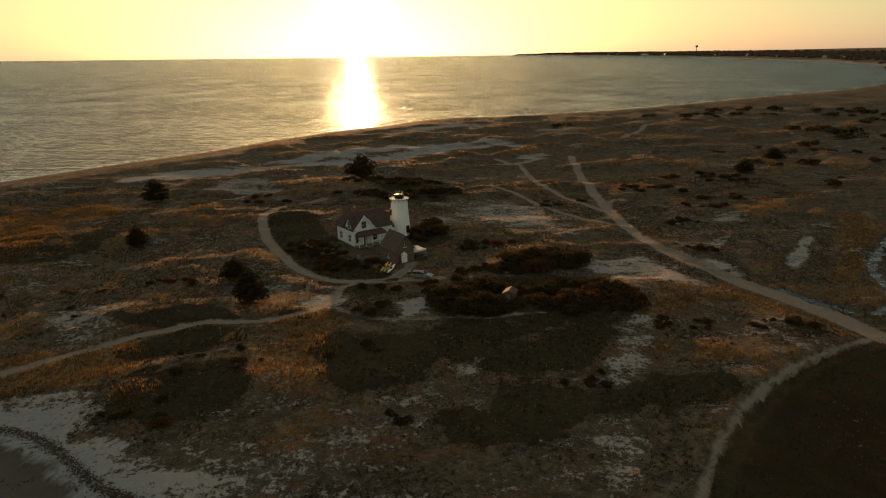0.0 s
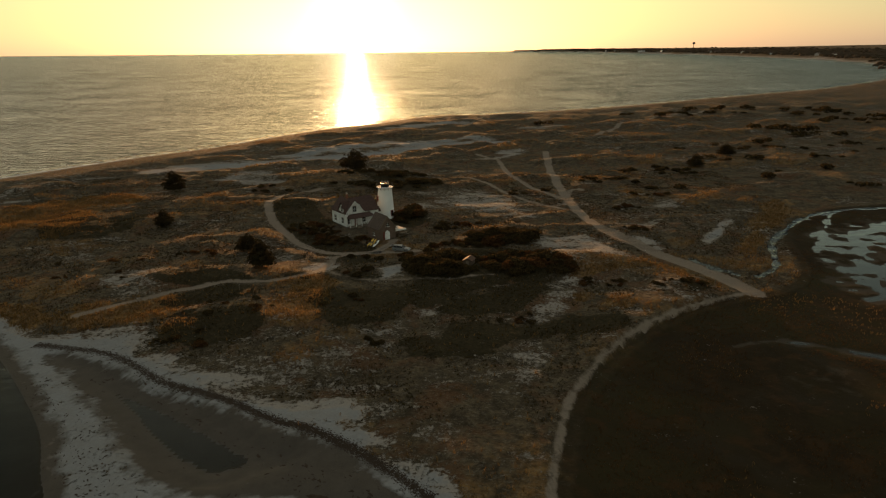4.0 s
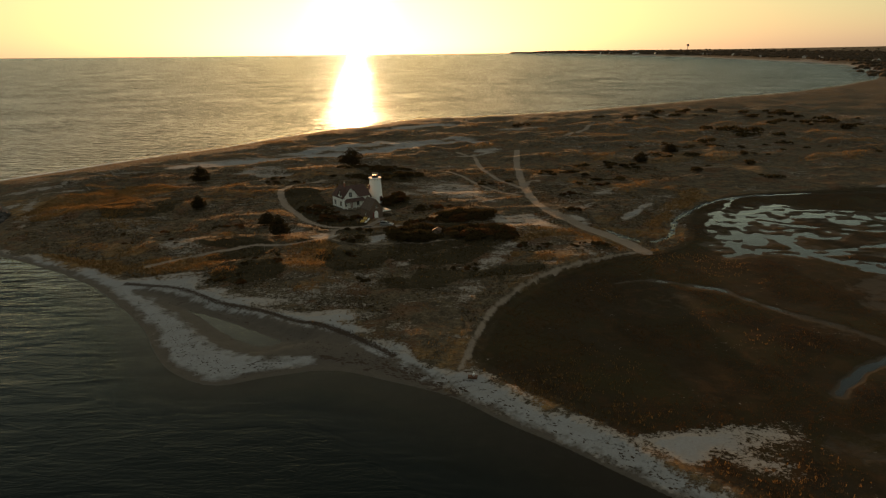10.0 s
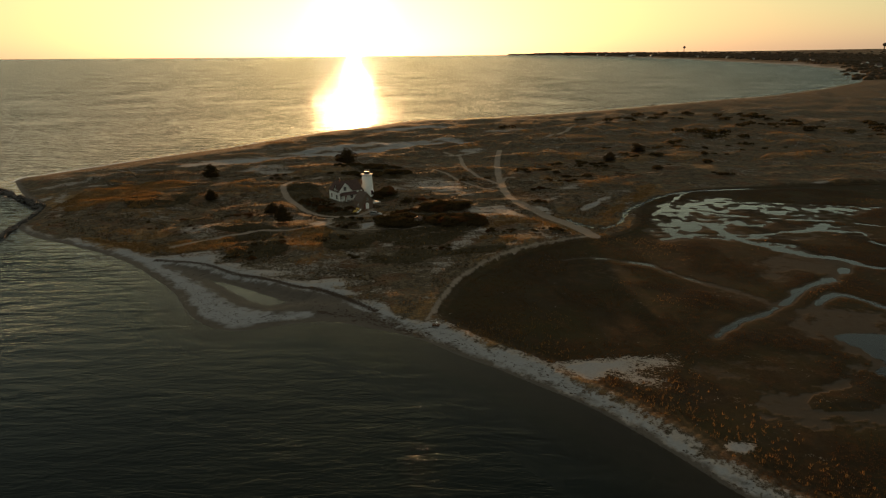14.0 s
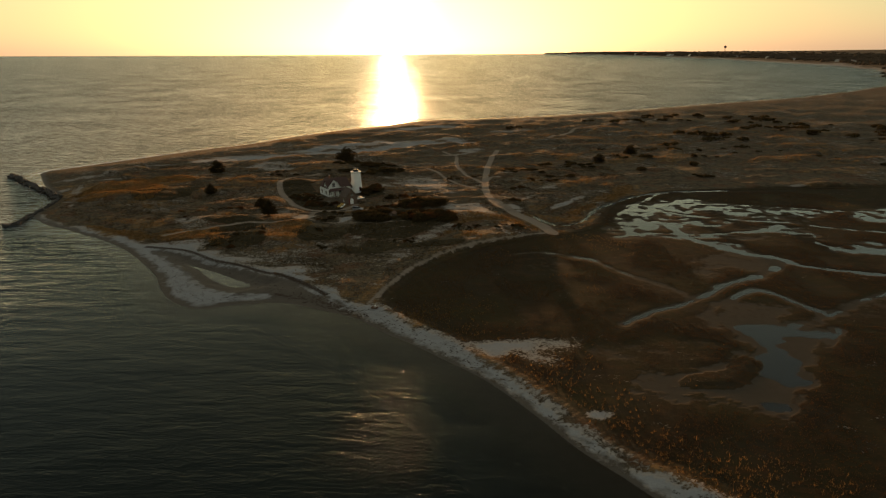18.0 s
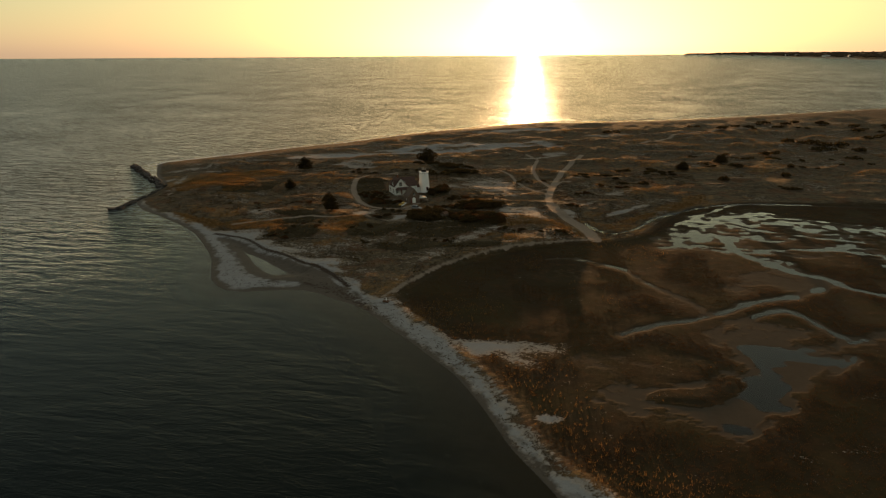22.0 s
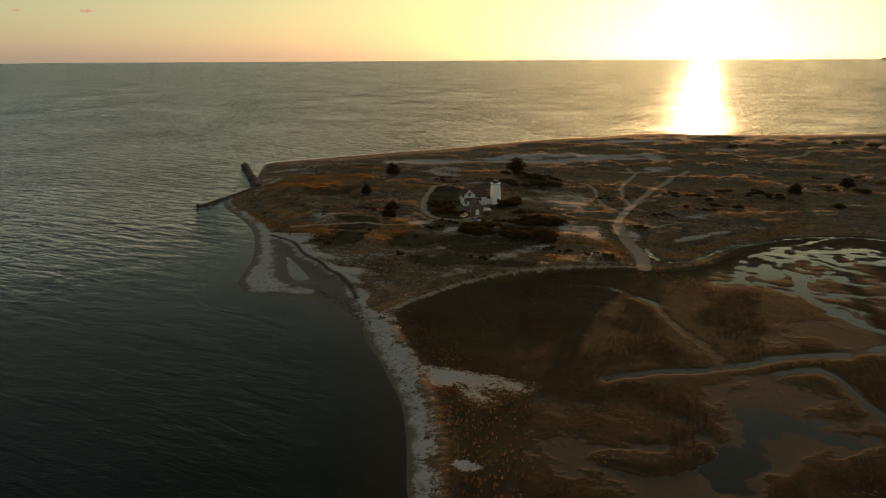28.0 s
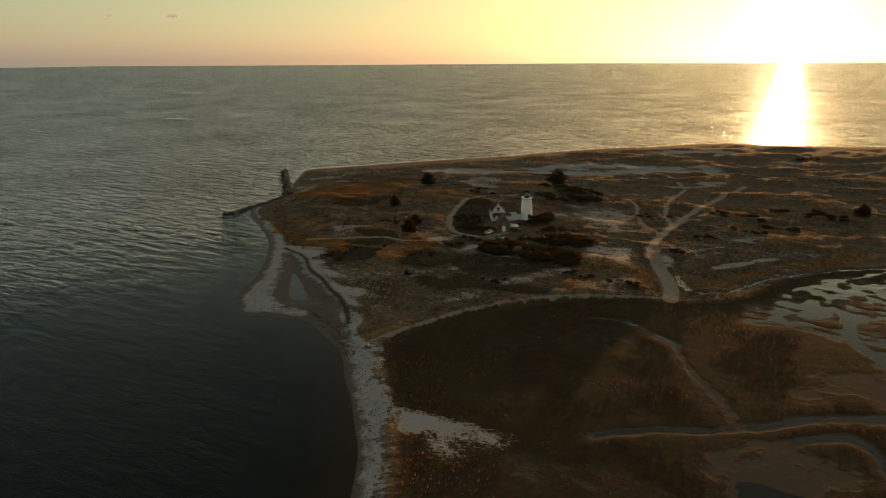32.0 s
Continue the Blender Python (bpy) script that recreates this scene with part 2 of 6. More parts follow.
def water_material():
    k = Mat("sea_water", 0.12)
    # Short steep chop, smaller waves on it and ripples; gusts roughen wide patches, the inlet lies in the lee.
    chop = k.noise(1.0, 3, 0.55, k.place((0.075, 0.24, 0.1), -8), 0.5)
    waves = k.noise(1.0, 4, 0.62, k.place((0.2, 0.68, 0.3), 4), 0.4)
    ripples = k.noise(1.7, 3, 0.6)
    swell = k.noise(1.0, 3, 0.6, k.place((0.03, 0.1, 0.05), -8), 0.5)
    gust = k.ramp(k.noise(0.011, 4, 0.6), [(0.3, 0.6), (0.7, 1.5)])
    lee = k.math("SUBTRACT", 1.0, k.math("MULTIPLY", k.attr("lee"), 0.95))
    small = k.noise(1.0, 4, 0.65, k.place((1.5, 2.4, 1.2), 16), 0.3)
    h = k.math("MULTIPLY", k.math("MULTIPLY", k.ramp(chop, [(0.32, 0.0), (0.68, 1.0)]), 1.45), lee)
    h = k.math("ADD", h, k.math("MULTIPLY", k.math("MULTIPLY", swell, lee), 2.3))
    h = k.math("ADD", k.math("ADD", h, k.math("MULTIPLY", waves, k.math("MULTIPLY", k.math("SUBTRACT", 1.0, k.math("MULTIPLY", k.attr("lee"), 0.84)), 0.5))), k.math("MULTIPLY", k.math("ADD", k.math("MULTIPLY", ripples, 0.04), k.math("MULTIPLY", small, 0.11)), k.math("SUBTRACT", 1.0, k.math("MULTIPLY", k.attr("lee"), 0.5))))
    h = k.math("MULTIPLY", h, gust)
    calm = k.math("SUBTRACT", 1.0, k.math("MULTIPLY", k.attr("calm"), 0.95))
    h = k.math("MULTIPLY", h, calm)
    bump = k.node("ShaderNodeBump", Strength=1.0, Distance=1.0)
    k.link(h, bump.inputs["Height"])
    deep = k.t.nodes.new("ShaderNodeBsdfDiffuse")
    k.link(k.mix(k.noise(0.02, 3), (0.003, 0.005, 0.004), (0.006, 0.009, 0.006)), deep.inputs["Color"])
    clear = k.t.nodes.new("ShaderNodeBsdfTransparent")
    clear.inputs["Color"].default_value = (0.62, 0.53, 0.37, 1)
    body = k.t.nodes.new("ShaderNodeMixShader")
    k.link(k.math("MULTIPLY", k.attr("shallow"), 0.85), body.inputs[0])
    k.link(deep.outputs[0], body.inputs[1])
    k.link(clear.outputs[0], body.inputs[2])
    sharp = k.node("ShaderNodeBsdfGlossy", Roughness=0.05, Color=(0.73, 0.86, 1.0, 1))
    sharp.distribution = "BECKMANN"
    k.link(bump.outputs[0], sharp.inputs["Normal"])
    broad = k.node("ShaderNodeBsdfGlossy", Color=(0.73, 0.86, 1.0, 1))     # waves too short to be told apart
    broad.distribution = "BECKMANN"
    k.link(k.math("SUBTRACT", 0.3, k.math("MULTIPLY", k.attr("lee"), 0.13)), broad.inputs["Roughness"])
    k.link(bump.outputs[0], broad.inputs["Normal"])
    gloss = k.t.nodes.new("ShaderNodeMixShader")
    k.link(k.math("SUBTRACT", 0.34, k.math("MULTIPLY", k.attr("still"), 0.3)), gloss.inputs[0])
    k.link(sharp.outputs[0], gloss.inputs[1])
    k.link(broad.outputs[0], gloss.inputs[2])
    fres = k.t.nodes.new("ShaderNodeFresnel")
    k.link(k.math("ADD", k.math("SUBTRACT", 1.28, k.math("MULTIPLY", k.attr("lee"), 0.155)), k.math("MULTIPLY", k.attr("still"), 0.08)), fres.inputs["IOR"])
    k.link(bump.outputs[0], fres.inputs["Normal"])
    surf = k.t.nodes.new("ShaderNodeMixShader")
    k.link(fres.outputs[0], surf.inputs[0])
    k.link(body.outputs[0], surf.inputs[1])
    k.link(gloss.outputs[0], surf.inputs[2])
    foam = k.t.nodes.new("ShaderNodeBsdfDiffuse")
    foam.inputs["Color"].default_value = (0.7, 0.7, 0.68, 1)
    lace = k.math("ADD", k.attr("foam"), k.math("MULTIPLY", k.math("SUBTRACT", k.noise(0.35, 4, 0.6), 0.5), 1.3))
    top = k.t.nodes.new("ShaderNodeMixShader")
    k.link(k.ramp(lace, [(0.75, 0.0), (0.95, 0.8)]), top.inputs[0])
    k.link(surf.outputs[0], top.inputs[1])
    k.link(foam.outputs[0], top.inputs[2])
    k.link(top.outputs[0], k.out.inputs["Surface"])
    return k.m


GROUND, WATER = ground_material(), water_material()

# ---------------------------------------------------------------- plan of the land


def curve(points, per=8, closed=False):
    """A smooth line through the points."""
    p = np.array(points, float)
    n = len(p)
    out = []
    for i in range(n if closed else n - 1):
        if closed:
            a, b, c, d = p[(i - 1) % n], p[i], p[(i + 1) % n], p[(i + 2) % n]
        else:
            a, b, c, d = p[max(i - 1, 0)], p[i], p[i + 1], p[min(i + 2, n - 1)]
        for t in np.arange(per) / per:
            out.append(0.5 * (2 * b + (c - a) * t + (2 * a - 5 * b + 4 * c - d) * t * t + (3 * b - a - 3 * c + d) * t ** 3))
    if not closed:
        out.append(p[-1])
    return np.array(out)


def far_from(line, X, Y, closed=False):
    """How far each place is from a line of points."""
    best = np.full(X.shape, 1e9)
    q = np.vstack([line, line[:1]]) if closed else line
    for (x0, y0), (x1, y1) in zip(q[:-1], q[1:]):
        dx, dy = x1 - x0, y1 - y0
        t = np.clip(((X - x0) * dx + (Y - y0) * dy) / (dx * dx + dy * dy + 1e-9), 0, 1)
        np.minimum(best, (X - x0 - t * dx) ** 2 + (Y - y0 - t * dy) ** 2, out=best)
    return np.sqrt(best)


def inside(line, X, Y):
    odd = np.zeros(X.shape, bool)
    q = np.vstack([line, line[:1]])
    for (x0, y0), (x1, y1) in zip(q[:-1], q[1:]):
        if y0 == y1:
            continue
        odd ^= ((y0 > Y) != (y1 > Y)) & (X < (x1 - x0) * (Y - y0) / (y1 - y0) + x0)
    return odd


def depth_in(line, X, Y, reach=60.0):
    """Metres inside a closed line (negative outside), exact only near it."""
    lo, hi = line.min(0) - reach, line.max(0) + reach
    near = (X > lo[0]) & (X < hi[0]) & (Y > lo[1]) & (Y < hi[1])
    out = np.full(X.shape, -reach)
    d = far_from(line, X[near], Y[near], True)
    out[near] = np.where(inside(line, X[near], Y[near]), d, -d)
    return out


def near_line(line, X, Y, reach):
    lo, hi = line.min(0) - reach, line.max(0) + reach
    near = (X > lo[0]) & (X < hi[0]) & (Y > lo[1]) & (Y < hi[1])
    out = np.full(X.shape, 1e3)
    out[near] = far_from(line, X[near], Y[near])
    return out


def step(a, b, v):
    t = np.clip((v - a) / (b - a), 0, 1)
    return t * t * (3 - 2 * t)


_rng = np.random.RandomState(7)
_lattice = _rng.rand(256, 256)


def value_noise(X, Y, size):
    """Smooth noise from 0 to 1 with bumps of that size in metres."""
    u, v = X / size + 31.7, Y / size + 57.3
    i, j = np.floor(u).astype(int), np.floor(v).astype(int)
    f, g = u - i, v - j
    f, g = f * f * (3 - 2 * f), g * g * (3 - 2 * g)
    a, b = _lattice[i % 256, j % 256], _lattice[(i + 1) % 256, j % 256]
    c, d = _lattice[i % 256, (j + 1) % 256], _lattice[(i + 1) % 256, (j + 1) % 256]
    return (a * (1 - f) + b * f) * (1 - g) + (c * (1 - f) + d * f) * g


def rough_noise(X, Y, size, octaves=3):
    total, amp, norm = 0, 1.0, 0
    for o in range(octaves):
        total = total + amp * value_noise(X + 13.1 * o, Y - 7.7 * o, size / 2 ** o)
        norm += amp
        amp *= 0.5
    return total / norm


INLET = curve([(-186, 214), (-166, 186), (-143, 158), (-134, 130), (-119, 113), (-104, 104), (-84, 91), (-72, 81), (-59, 67), (-50, 56),
               (-44, 46), (-37, 37), (-28, 32), (-19, 35), (-9, 37), (1, 33), (12, 27), (20, 19), (27, 13), (34, 6),
               (41, -1), (46.5, -8.5), (51.3, -16), (56.2, -24.3), (61.5, -31), (66, -37), (73, -46), (84, -70), (100, -120), (140, -260)])
GRASS_EDGE = curve([(-136, 133), (-121, 117), (-109, 111), (-95, 103), (-81, 94), (-66, 86), (-58, 86), (-49, 82), (-39, 73), (-29, 66), (-22, 62), (-15, 60), (-10, 60), (-8, 54),
                    (-1, 47), (6, 41), (12, 37), (18, 34), (21, 30), (26, 23), (30, 20), (35, 16), (41, 8.6), (46.4, 1), (51.5, -8), (56.3, -16.2),
                    (61, -23), (64.8, -29), (70, -32.2), (77, -37), (88, -60), (105, -122)])
OCEAN = curve([(440, 748), (330, 674), (248, 615), (179, 564), (119, 526), (45, 492), (5, 486), (-20, 466), (-39, 437), (-62, 416),
               (-92, 371), (-113, 331), (-137, 301), (-157, 271), (-175, 243), (-188, 224)])
BAY = curve([(500, 4880), (831, 4308), (1140, 3190), (1180, 2650), (1155, 2118), (1110, 1757), (944, 1355), (770, 1090), (600, 900)])
LAND = np.vstack([INLET, [(400, -800), (4890, -1600), (4890, 4890)], BAY, OCEAN])
BEACH = np.vstack([INLET[24:-9], GRASS_EDGE[::-1]])
MARSH = curve([(17, 38.4), (18, 46.4), (20, 54.4), (23.2, 62.6), (30.2, 73.8), (37.6, 82.9), (46.3, 91), (55.4, 97.5), (64, 101.6), (74, 106), (84, 118), (94, 146), (113, 168), (140, 178), (220, 186), (330, 200),
               (330, -150), (120, -150), (88, -52), (76, -34), (64, -23), (57, -10), (49, 2), (38, 16), (27, 27)], 4, True)
# Ways of bare sand: points, half widths and how bare they are.
WAYS = [
    (curve([(13.4, 35), (14.4, 38.5), (16.6, 47), (18.3, 53.4), (20.6, 61), (24.6, 68), (29, 75), (36.4, 83.8), (45, 91.8), (54.5, 98.5), (60, 101.5), (65, 104)]), 0.4, 0.8),
    (curve([(66, 104), (64, 112), (60.5, 121), (56, 129.5), (50.8, 140), (47, 150), (45, 160), (44.3, 172), (44, 188), (44.6, 205), (45.4, 220), (46.4, 237), (49, 262), (52.4, 290)]), 1.3, 0.95),
    (curve([(66, 104), (64, 112), (60.5, 121), (56, 129.5), (50.8, 140), (47, 150)]), 2.1, 0.95),
    (curve([(43, 184), (47, 200), (51, 200)]), 1.0, 0.7),
    (curve([(44, 167), (41.7, 174), (33.6, 183.5), (26.6, 197), (19.8, 216), (12, 226)]), 0.8, 0.75),
    (curve([(44, 186), (36, 206), (31, 226), (29, 246), (28, 268), (20, 285)]), 1.0, 0.8),
    (curve([(-39, 211), (-44, 204), (-49, 196), (-51, 187), (-49, 176), (-43.5, 161), (-37, 148), (-32, 141), (-26, 136), (-20, 135), (-11, 136), (-3, 136)]), 1.1, 1.0),
    (curve([(-64.8, 94.5), (-58.5, 100), (-55, 103.6), (-52, 106.3), (-47, 109.6), (-41.5, 111.3), (-31, 111.8), (-25.5, 115), (-23, 121), (-22, 130), (-19, 134)]), 0.8, 0.8),
    (curve([(-13, 136), (-10, 143), (-9, 147)]), 1.0, 0.8),
    (curve([(84, 333), (113, 390), (141, 423), (202, 481)]), 1.6, 0.8),
    (curve([(-22, 118), (-14, 113), (-4, 113), (6, 112), (14, 112)]), 0.7, 0.55),
]
# Bare sand between the shrubs: x, y, half length, half width, turn, strength.
BARE = [(14, 183, 24, 12, -40, 0.55), (2, 180, 13, 9, 0, 0.5), (6, 200, 20, 10, 10, 0.42), (42, 130, 10, 3, -45, 0.6),
        (-68, 228, 14, 8, 20, 0.6), (-99, 262, 26, 7, 25, 0.7), (-50, 296, 34, 11, 30, 1.0), (-8, 322, 34, 12, 30, 1.0), (26, 334, 16, 7, -20, 0.8), (2, 412, 44, 8, 26, 0.9), (65, 392, 24, 6, 30, 0.6), (38, 290, 12, 5, 40, 0.7),
        (62, 158, 7, 3, 40, 0.6), (74, 181, 8, 3, 20, 0.65), (53, 208, 9, 4, 10, 0.6), (76, 148, 19, 2.2, 55, 0.85), (72, 176, 8, 4, 0, 0.45),
        (50, 106, 9, 5, 10, 0.5), (61.5, -13.8, 2.6, 1.8, 20, 1.0), (-150, 168, 10, 4, 55, 0.75), (-150, 200, 18, 5, 40, 0.55),
        (-52, 84, 14, 4, -18, 0.75), (-30, 68, 13, 4, -35, 0.75), (120, 300, 40, 15, 30, 0.35), (200, 330, 50, 15, 20, 0.35)]
# Sheets of sand with broken edges between the plants: outlines and strength.
SHEETS = [(curve(p, 3, True), much) for p, much in (
    ([(-26.5, 114.9), (-25.5, 122.9), (-22.5, 130.9), (-18.5, 131.9), (-18.5, 126.9), (-20.5, 125.9), (-21.5, 119.9), (-24.5, 114.9)], 1.0),
    ([(-11.5, 115.9), (-10.5, 121.9), (-5.5, 121.9), (-4.5, 117.9), (-6.5, 113.9), (-9.5, 110.9)], 1.0),
    ([(28.5, 146.9), (33.5, 144.9), (41.5, 147.9), (43.5, 139.9), (46.5, 128.9), (44.5, 124.9), (37.5, 127.9), (31.5, 126.9), (27.5, 133.9), (26.5, 138.9)], 0.8),
    ([(19.7, 95.1), (21.9, 99.8), (26.8, 112.5), (32.1, 113.9), (33.5, 110.6), (29.4, 104.9), (27.8, 92.6), (24.8, 89.5), (19, 89.6)], 0.7),
    ([(12.2, 75.1), (18.8, 81.2), (21.6, 78.7), (21.5, 74.1), (18.1, 67), (14.9, 65.9), (15, 69.6), (13.6, 73.6)], 0.62),
    ([(-2.6, 94.6), (2.7, 96.7), (3.1, 94.4), (-1.1, 92.3)], 0.85),
    ([(1.9, 82.5), (3.6, 88.1), (7.3, 91), (12.5, 92.4), (17.5, 90.2), (17.2, 88.2), (9.8, 90.4), (5.1, 87.4), (3.3, 83.4)], 0.8),
    ([(45.4, 95.9), (48.7, 99.4), (54.5, 103), (51.4, 98.9), (45.8, 94.3)], 0.8), ([(36.4, 89.1), (40.8, 91.4), (39.8, 89), (36.5, 87.1)], 0.8),
    ([(27.2, 78.9), (28.2, 80.5), (31.2, 82.4), (29.5, 80.1), (27.3, 77.7)], 0.7),
    ([(34, 112.2), (42.5, 118.6), (55.1, 118.1), (57.9, 111.4), (51.6, 101.5), (45.5, 97.8), (39.8, 91.1), (35.3, 91.3), (32.2, 98.3), (34.9, 107.6)], 0.4),
    ([(-69.7, 115.9), (-61.5, 122.5), (-55.5, 112.2), (-55, 104.9), (-59.8, 103), (-65.3, 108)], 0.56),
    ([(-15.8, 67.8), (-17.7, 75.8), (-15, 80.4), (-11.1, 85.6), (-2.6, 94.6), (-2.7, 80.1), (-9.3, 75.6), (-10.9, 67.7)], 0.5),
    ([(-51.6, 89.6), (-47.2, 87.5), (-45.9, 82.9), (-48, 84)], 0.8), ([(-46, 97), (-38, 99), (-37, 102), (-45, 100)], 0.55),
    ([(-35.5, 77.9), (-28.5, 77.9), (-24.5, 75.9), (-17.5, 74.9), (-14.5, 73.9), (-16.5, 69.9), (-20.5, 64.9), (-26.5, 64.9), (-33.5, 68.9)], 0.55),
    ([(-30, 88), (-26, 92), (-21, 90), (-20, 82), (-28, 80)], 0.45),
    ([(-2.5, 187.9), (-0.5, 175.9), (-1.5, 166.9), (-6.5, 178.9)], 0.8),
    ([(7.5, 201.9), (17.5, 200.9), (25.5, 189.9), (28.5, 173.9), (25.5, 168.9), (14.5, 174.9), (7.5, 177.9)], 0.75),
    ([(-79.5, 229.9), (-71.5, 244.9), (-57.5, 232.9), (-59.5, 218.9), (-71.5, 216.9)], 0.7),
    ([(50.5, 145.9), (54.5, 143.9), (57.5, 135.9), (53.5, 135.9), (50.5, 141.9)], 0.75), ([(65.5, 177.9), (75.5, 184.9), (76.5, 176.9), (69.5, 172.9)], 0.75))]
# Low dark evergreen cover that hides the sand.
DARK_COVER = [curve(p, 3, True) for p in (
    [(-2.5, 129.4), (8.3, 133.3), (24, 132.7), (28.3, 118.6), (25.6, 110.4), (21.1, 109.1), (11.7, 109.4), (-2.5, 113)],
    [(8.5, 133.9), (11.5, 143.9), (19.5, 148.9), (27.5, 149.9), (28.5, 144.9), (23.5, 138.9), (17.5, 133.9)], [(-11.5, 164.9), (-8.5, 175.9), (-2.5, 175.9), (-0.5, 166.9), (-2.5, 159.9), (-8.5, 158.9)],
    [(-44.8, 81.2), (-46.5, 85.6), (-46.2, 89.4), (-44, 92.5), (-38.9, 95.1), (-32.3, 93.8), (-30.1, 89), (-31, 83.4), (-34.3, 80.1), (-38.5, 79.4)],
    [(-18.6, 88.7), (-20.8, 98.7), (-19.9, 106.5), (-11.9, 107.7), (-3.7, 104.6), (-2.6, 95.6), (-6.9, 89.3), (-10, 86.2), (-14.7, 84.7)],
    [(-49.5, 98.9), (-49, 104), (-43.3, 107.3), (-36.7, 108.5), (-34.3, 104.2), (-36.9, 101.7), (-42.1, 99.6)], [(-57.4, 113.8), (-53.9, 118.7), (-44.8, 118.3), (-38.1, 113.1), (-39.6, 112.1), (-49, 110.7)],
    [(4.3, 84.2), (4.6, 87), (9.3, 89.6), (15.8, 87.6), (20.2, 86.6), (24.2, 87.5), (22.6, 82), (18.3, 80.6), (13.5, 77.3), (9.1, 76.6), (4, 76)],
    [(3.6, 94.4), (7.3, 100.3), (15.9, 106), (23.1, 107.2), (23.6, 102.3), (19.4, 95), (16.2, 92), (7.5, 92.6)], [(-2.5, 110.4), (10.6, 108.9), (12.4, 105.5), (5.1, 100.4), (2.7, 97.7), (-2.6, 96.7)],
    [(23.5, 88), (27.4, 91.5), (34.9, 90.2), (34.8, 85.3), (30, 82.6), (26.5, 78.6), (21.9, 69.4), (19.3, 66.2), (22.4, 74.8), (22.3, 79.5)], [(-2.7, 80.1), (1.8, 81.7), (3.6, 76), (0.6, 73.9), (-2.7, 74.7)],
    [(52.4, 109.5), (57.4, 108.8), (55.4, 103.7), (51, 103.8)],
    [(-49.5, 180.9), (-44.5, 190.9), (-32.5, 176.9), (-26.5, 155.9), (-17.5, 142.9), (-14.5, 137.9), (-23.5, 136.9), (-32.5, 141.9), (-39.5, 151.9), (-46.5, 166.9)],
    [(-26.5, 230.9), (-18.5, 240.9), (-6.5, 228.9), (0.5, 218.9), (-2.5, 203.9), (-13.5, 211.9)], [(-22.5, 130.9), (-18.5, 132.9), (-12.5, 128.9), (-13.5, 124.9), (-18.5, 124.9)],
    [(-19, 117.4), (-16.8, 120.5), (-11.4, 118), (-10.3, 115.1), (-14.1, 112.6)], [(-29.5, 113.9), (-28.5, 116.9), (-25.5, 115.9), (-25.5, 111.9)],
    [(-110, 175), (-96, 178), (-84, 168), (-82, 152), (-96, 144), (-108, 158)])]
# Stands of tall golden grass.
GOLDEN = [curve(p, 3, True) for p in (
    [(30.5, 116.9), (36.5, 122.9), (46.5, 124.9), (54.5, 119.9), (57.5, 115.9), (52.5, 116.9), (43.5, 119.9), (35.5, 114.9), (30.5, 112.9)], [(75.5, 134.9), (88.5, 154.9), (107.5, 181.9), (111.5, 180.9), (93.5, 154.9), (76.5, 130.9)],
    [(-65.5, 94.9), (-61.5, 95.9), (-57.5, 101.9), (-48.5, 97.9), (-47.5, 90.9), (-53.5, 89.9), (-62.5, 89.9)], [(-28.5, 95.9), (-27.5, 111.9), (-20.5, 112.9), (-19.5, 100.9), (-19.5, 89.9), (-23.5, 88.9)],
    [(-121.5, 181.9), (-115.5, 187.9), (-105.5, 180.9), (-98.5, 159.9), (-98.5, 146.9)], [(-142, 163), (-129, 186), (-108, 204), (-96, 197), (-107, 166), (-120, 146)],
    [(-68, 98), (-55, 102), (-51, 105), (-50, 96)], [(-100, 107), (-80, 100), (-69, 96), (-74, 89)], [(63, 101), (74, 105), (77, 99), (65, 94)],
    [(22.5, 30.7), (37, 40), (44, 39), (43, 35), (29, 24)], [(66, -30), (72, -26), (80, -27), (91, -28), (88, -31), (75, -33), (70, -33)], [(90, -32), (95, -30), (96, -32), (92, -34)],
    [(-44.5, 84.9), (-44.5, 88.9), (-40.5, 85.9), (-40.5, 80.9)], [(28.5, 100.9), (31.5, 102.9), (32.5, 100.9), (29.5, 98.9)], [(33.5, 95.9), (38.5, 97.9), (38.5, 94.9), (34.5, 93.9)])]
# Bands of blown sand: points, half widths and strength.
BLOWN = [(curve([(-112, 250), (-101, 256), (-88, 261), (-74, 266), (-55, 277), (-33, 287), (-11, 305), (13, 321), (34, 326)]), 8.5, 1.0), (curve([(-82, 227), (-71, 228), (-57, 222)]), 3.5, 0.85),
         (curve([(40, 288), (26, 272), (9, 268)]), 3.0, 0.8), (curve([(-128, 137), (-131, 151), (-142, 175), (-144, 189), (-131, 196)]), 1.6, 0.85), (curve([(-176, 196), (-162, 182), (-148, 168)]), 1.0, 0.9), (curve([(-122, 136), (-127, 146), (-129, 153), (-120, 156)]), 2.2, 0.8),
         (curve([(155, 176), (171, 177), (192, 191)]), 1.5, 0.8), (curve([(-137, 234), (-126, 237)]), 2.5, 0.7)]
CREEK = [(curve([(62, 127.5), (64.5, 121), (68, 116.2)]), 0.5), (curve([(72, 115), (78, 120), (82, 128.5), (85, 136), (88, 142), (94.5, 150), (104, 161), (115, 170), (126, 174.6), (150, 178)]), 0.5)]
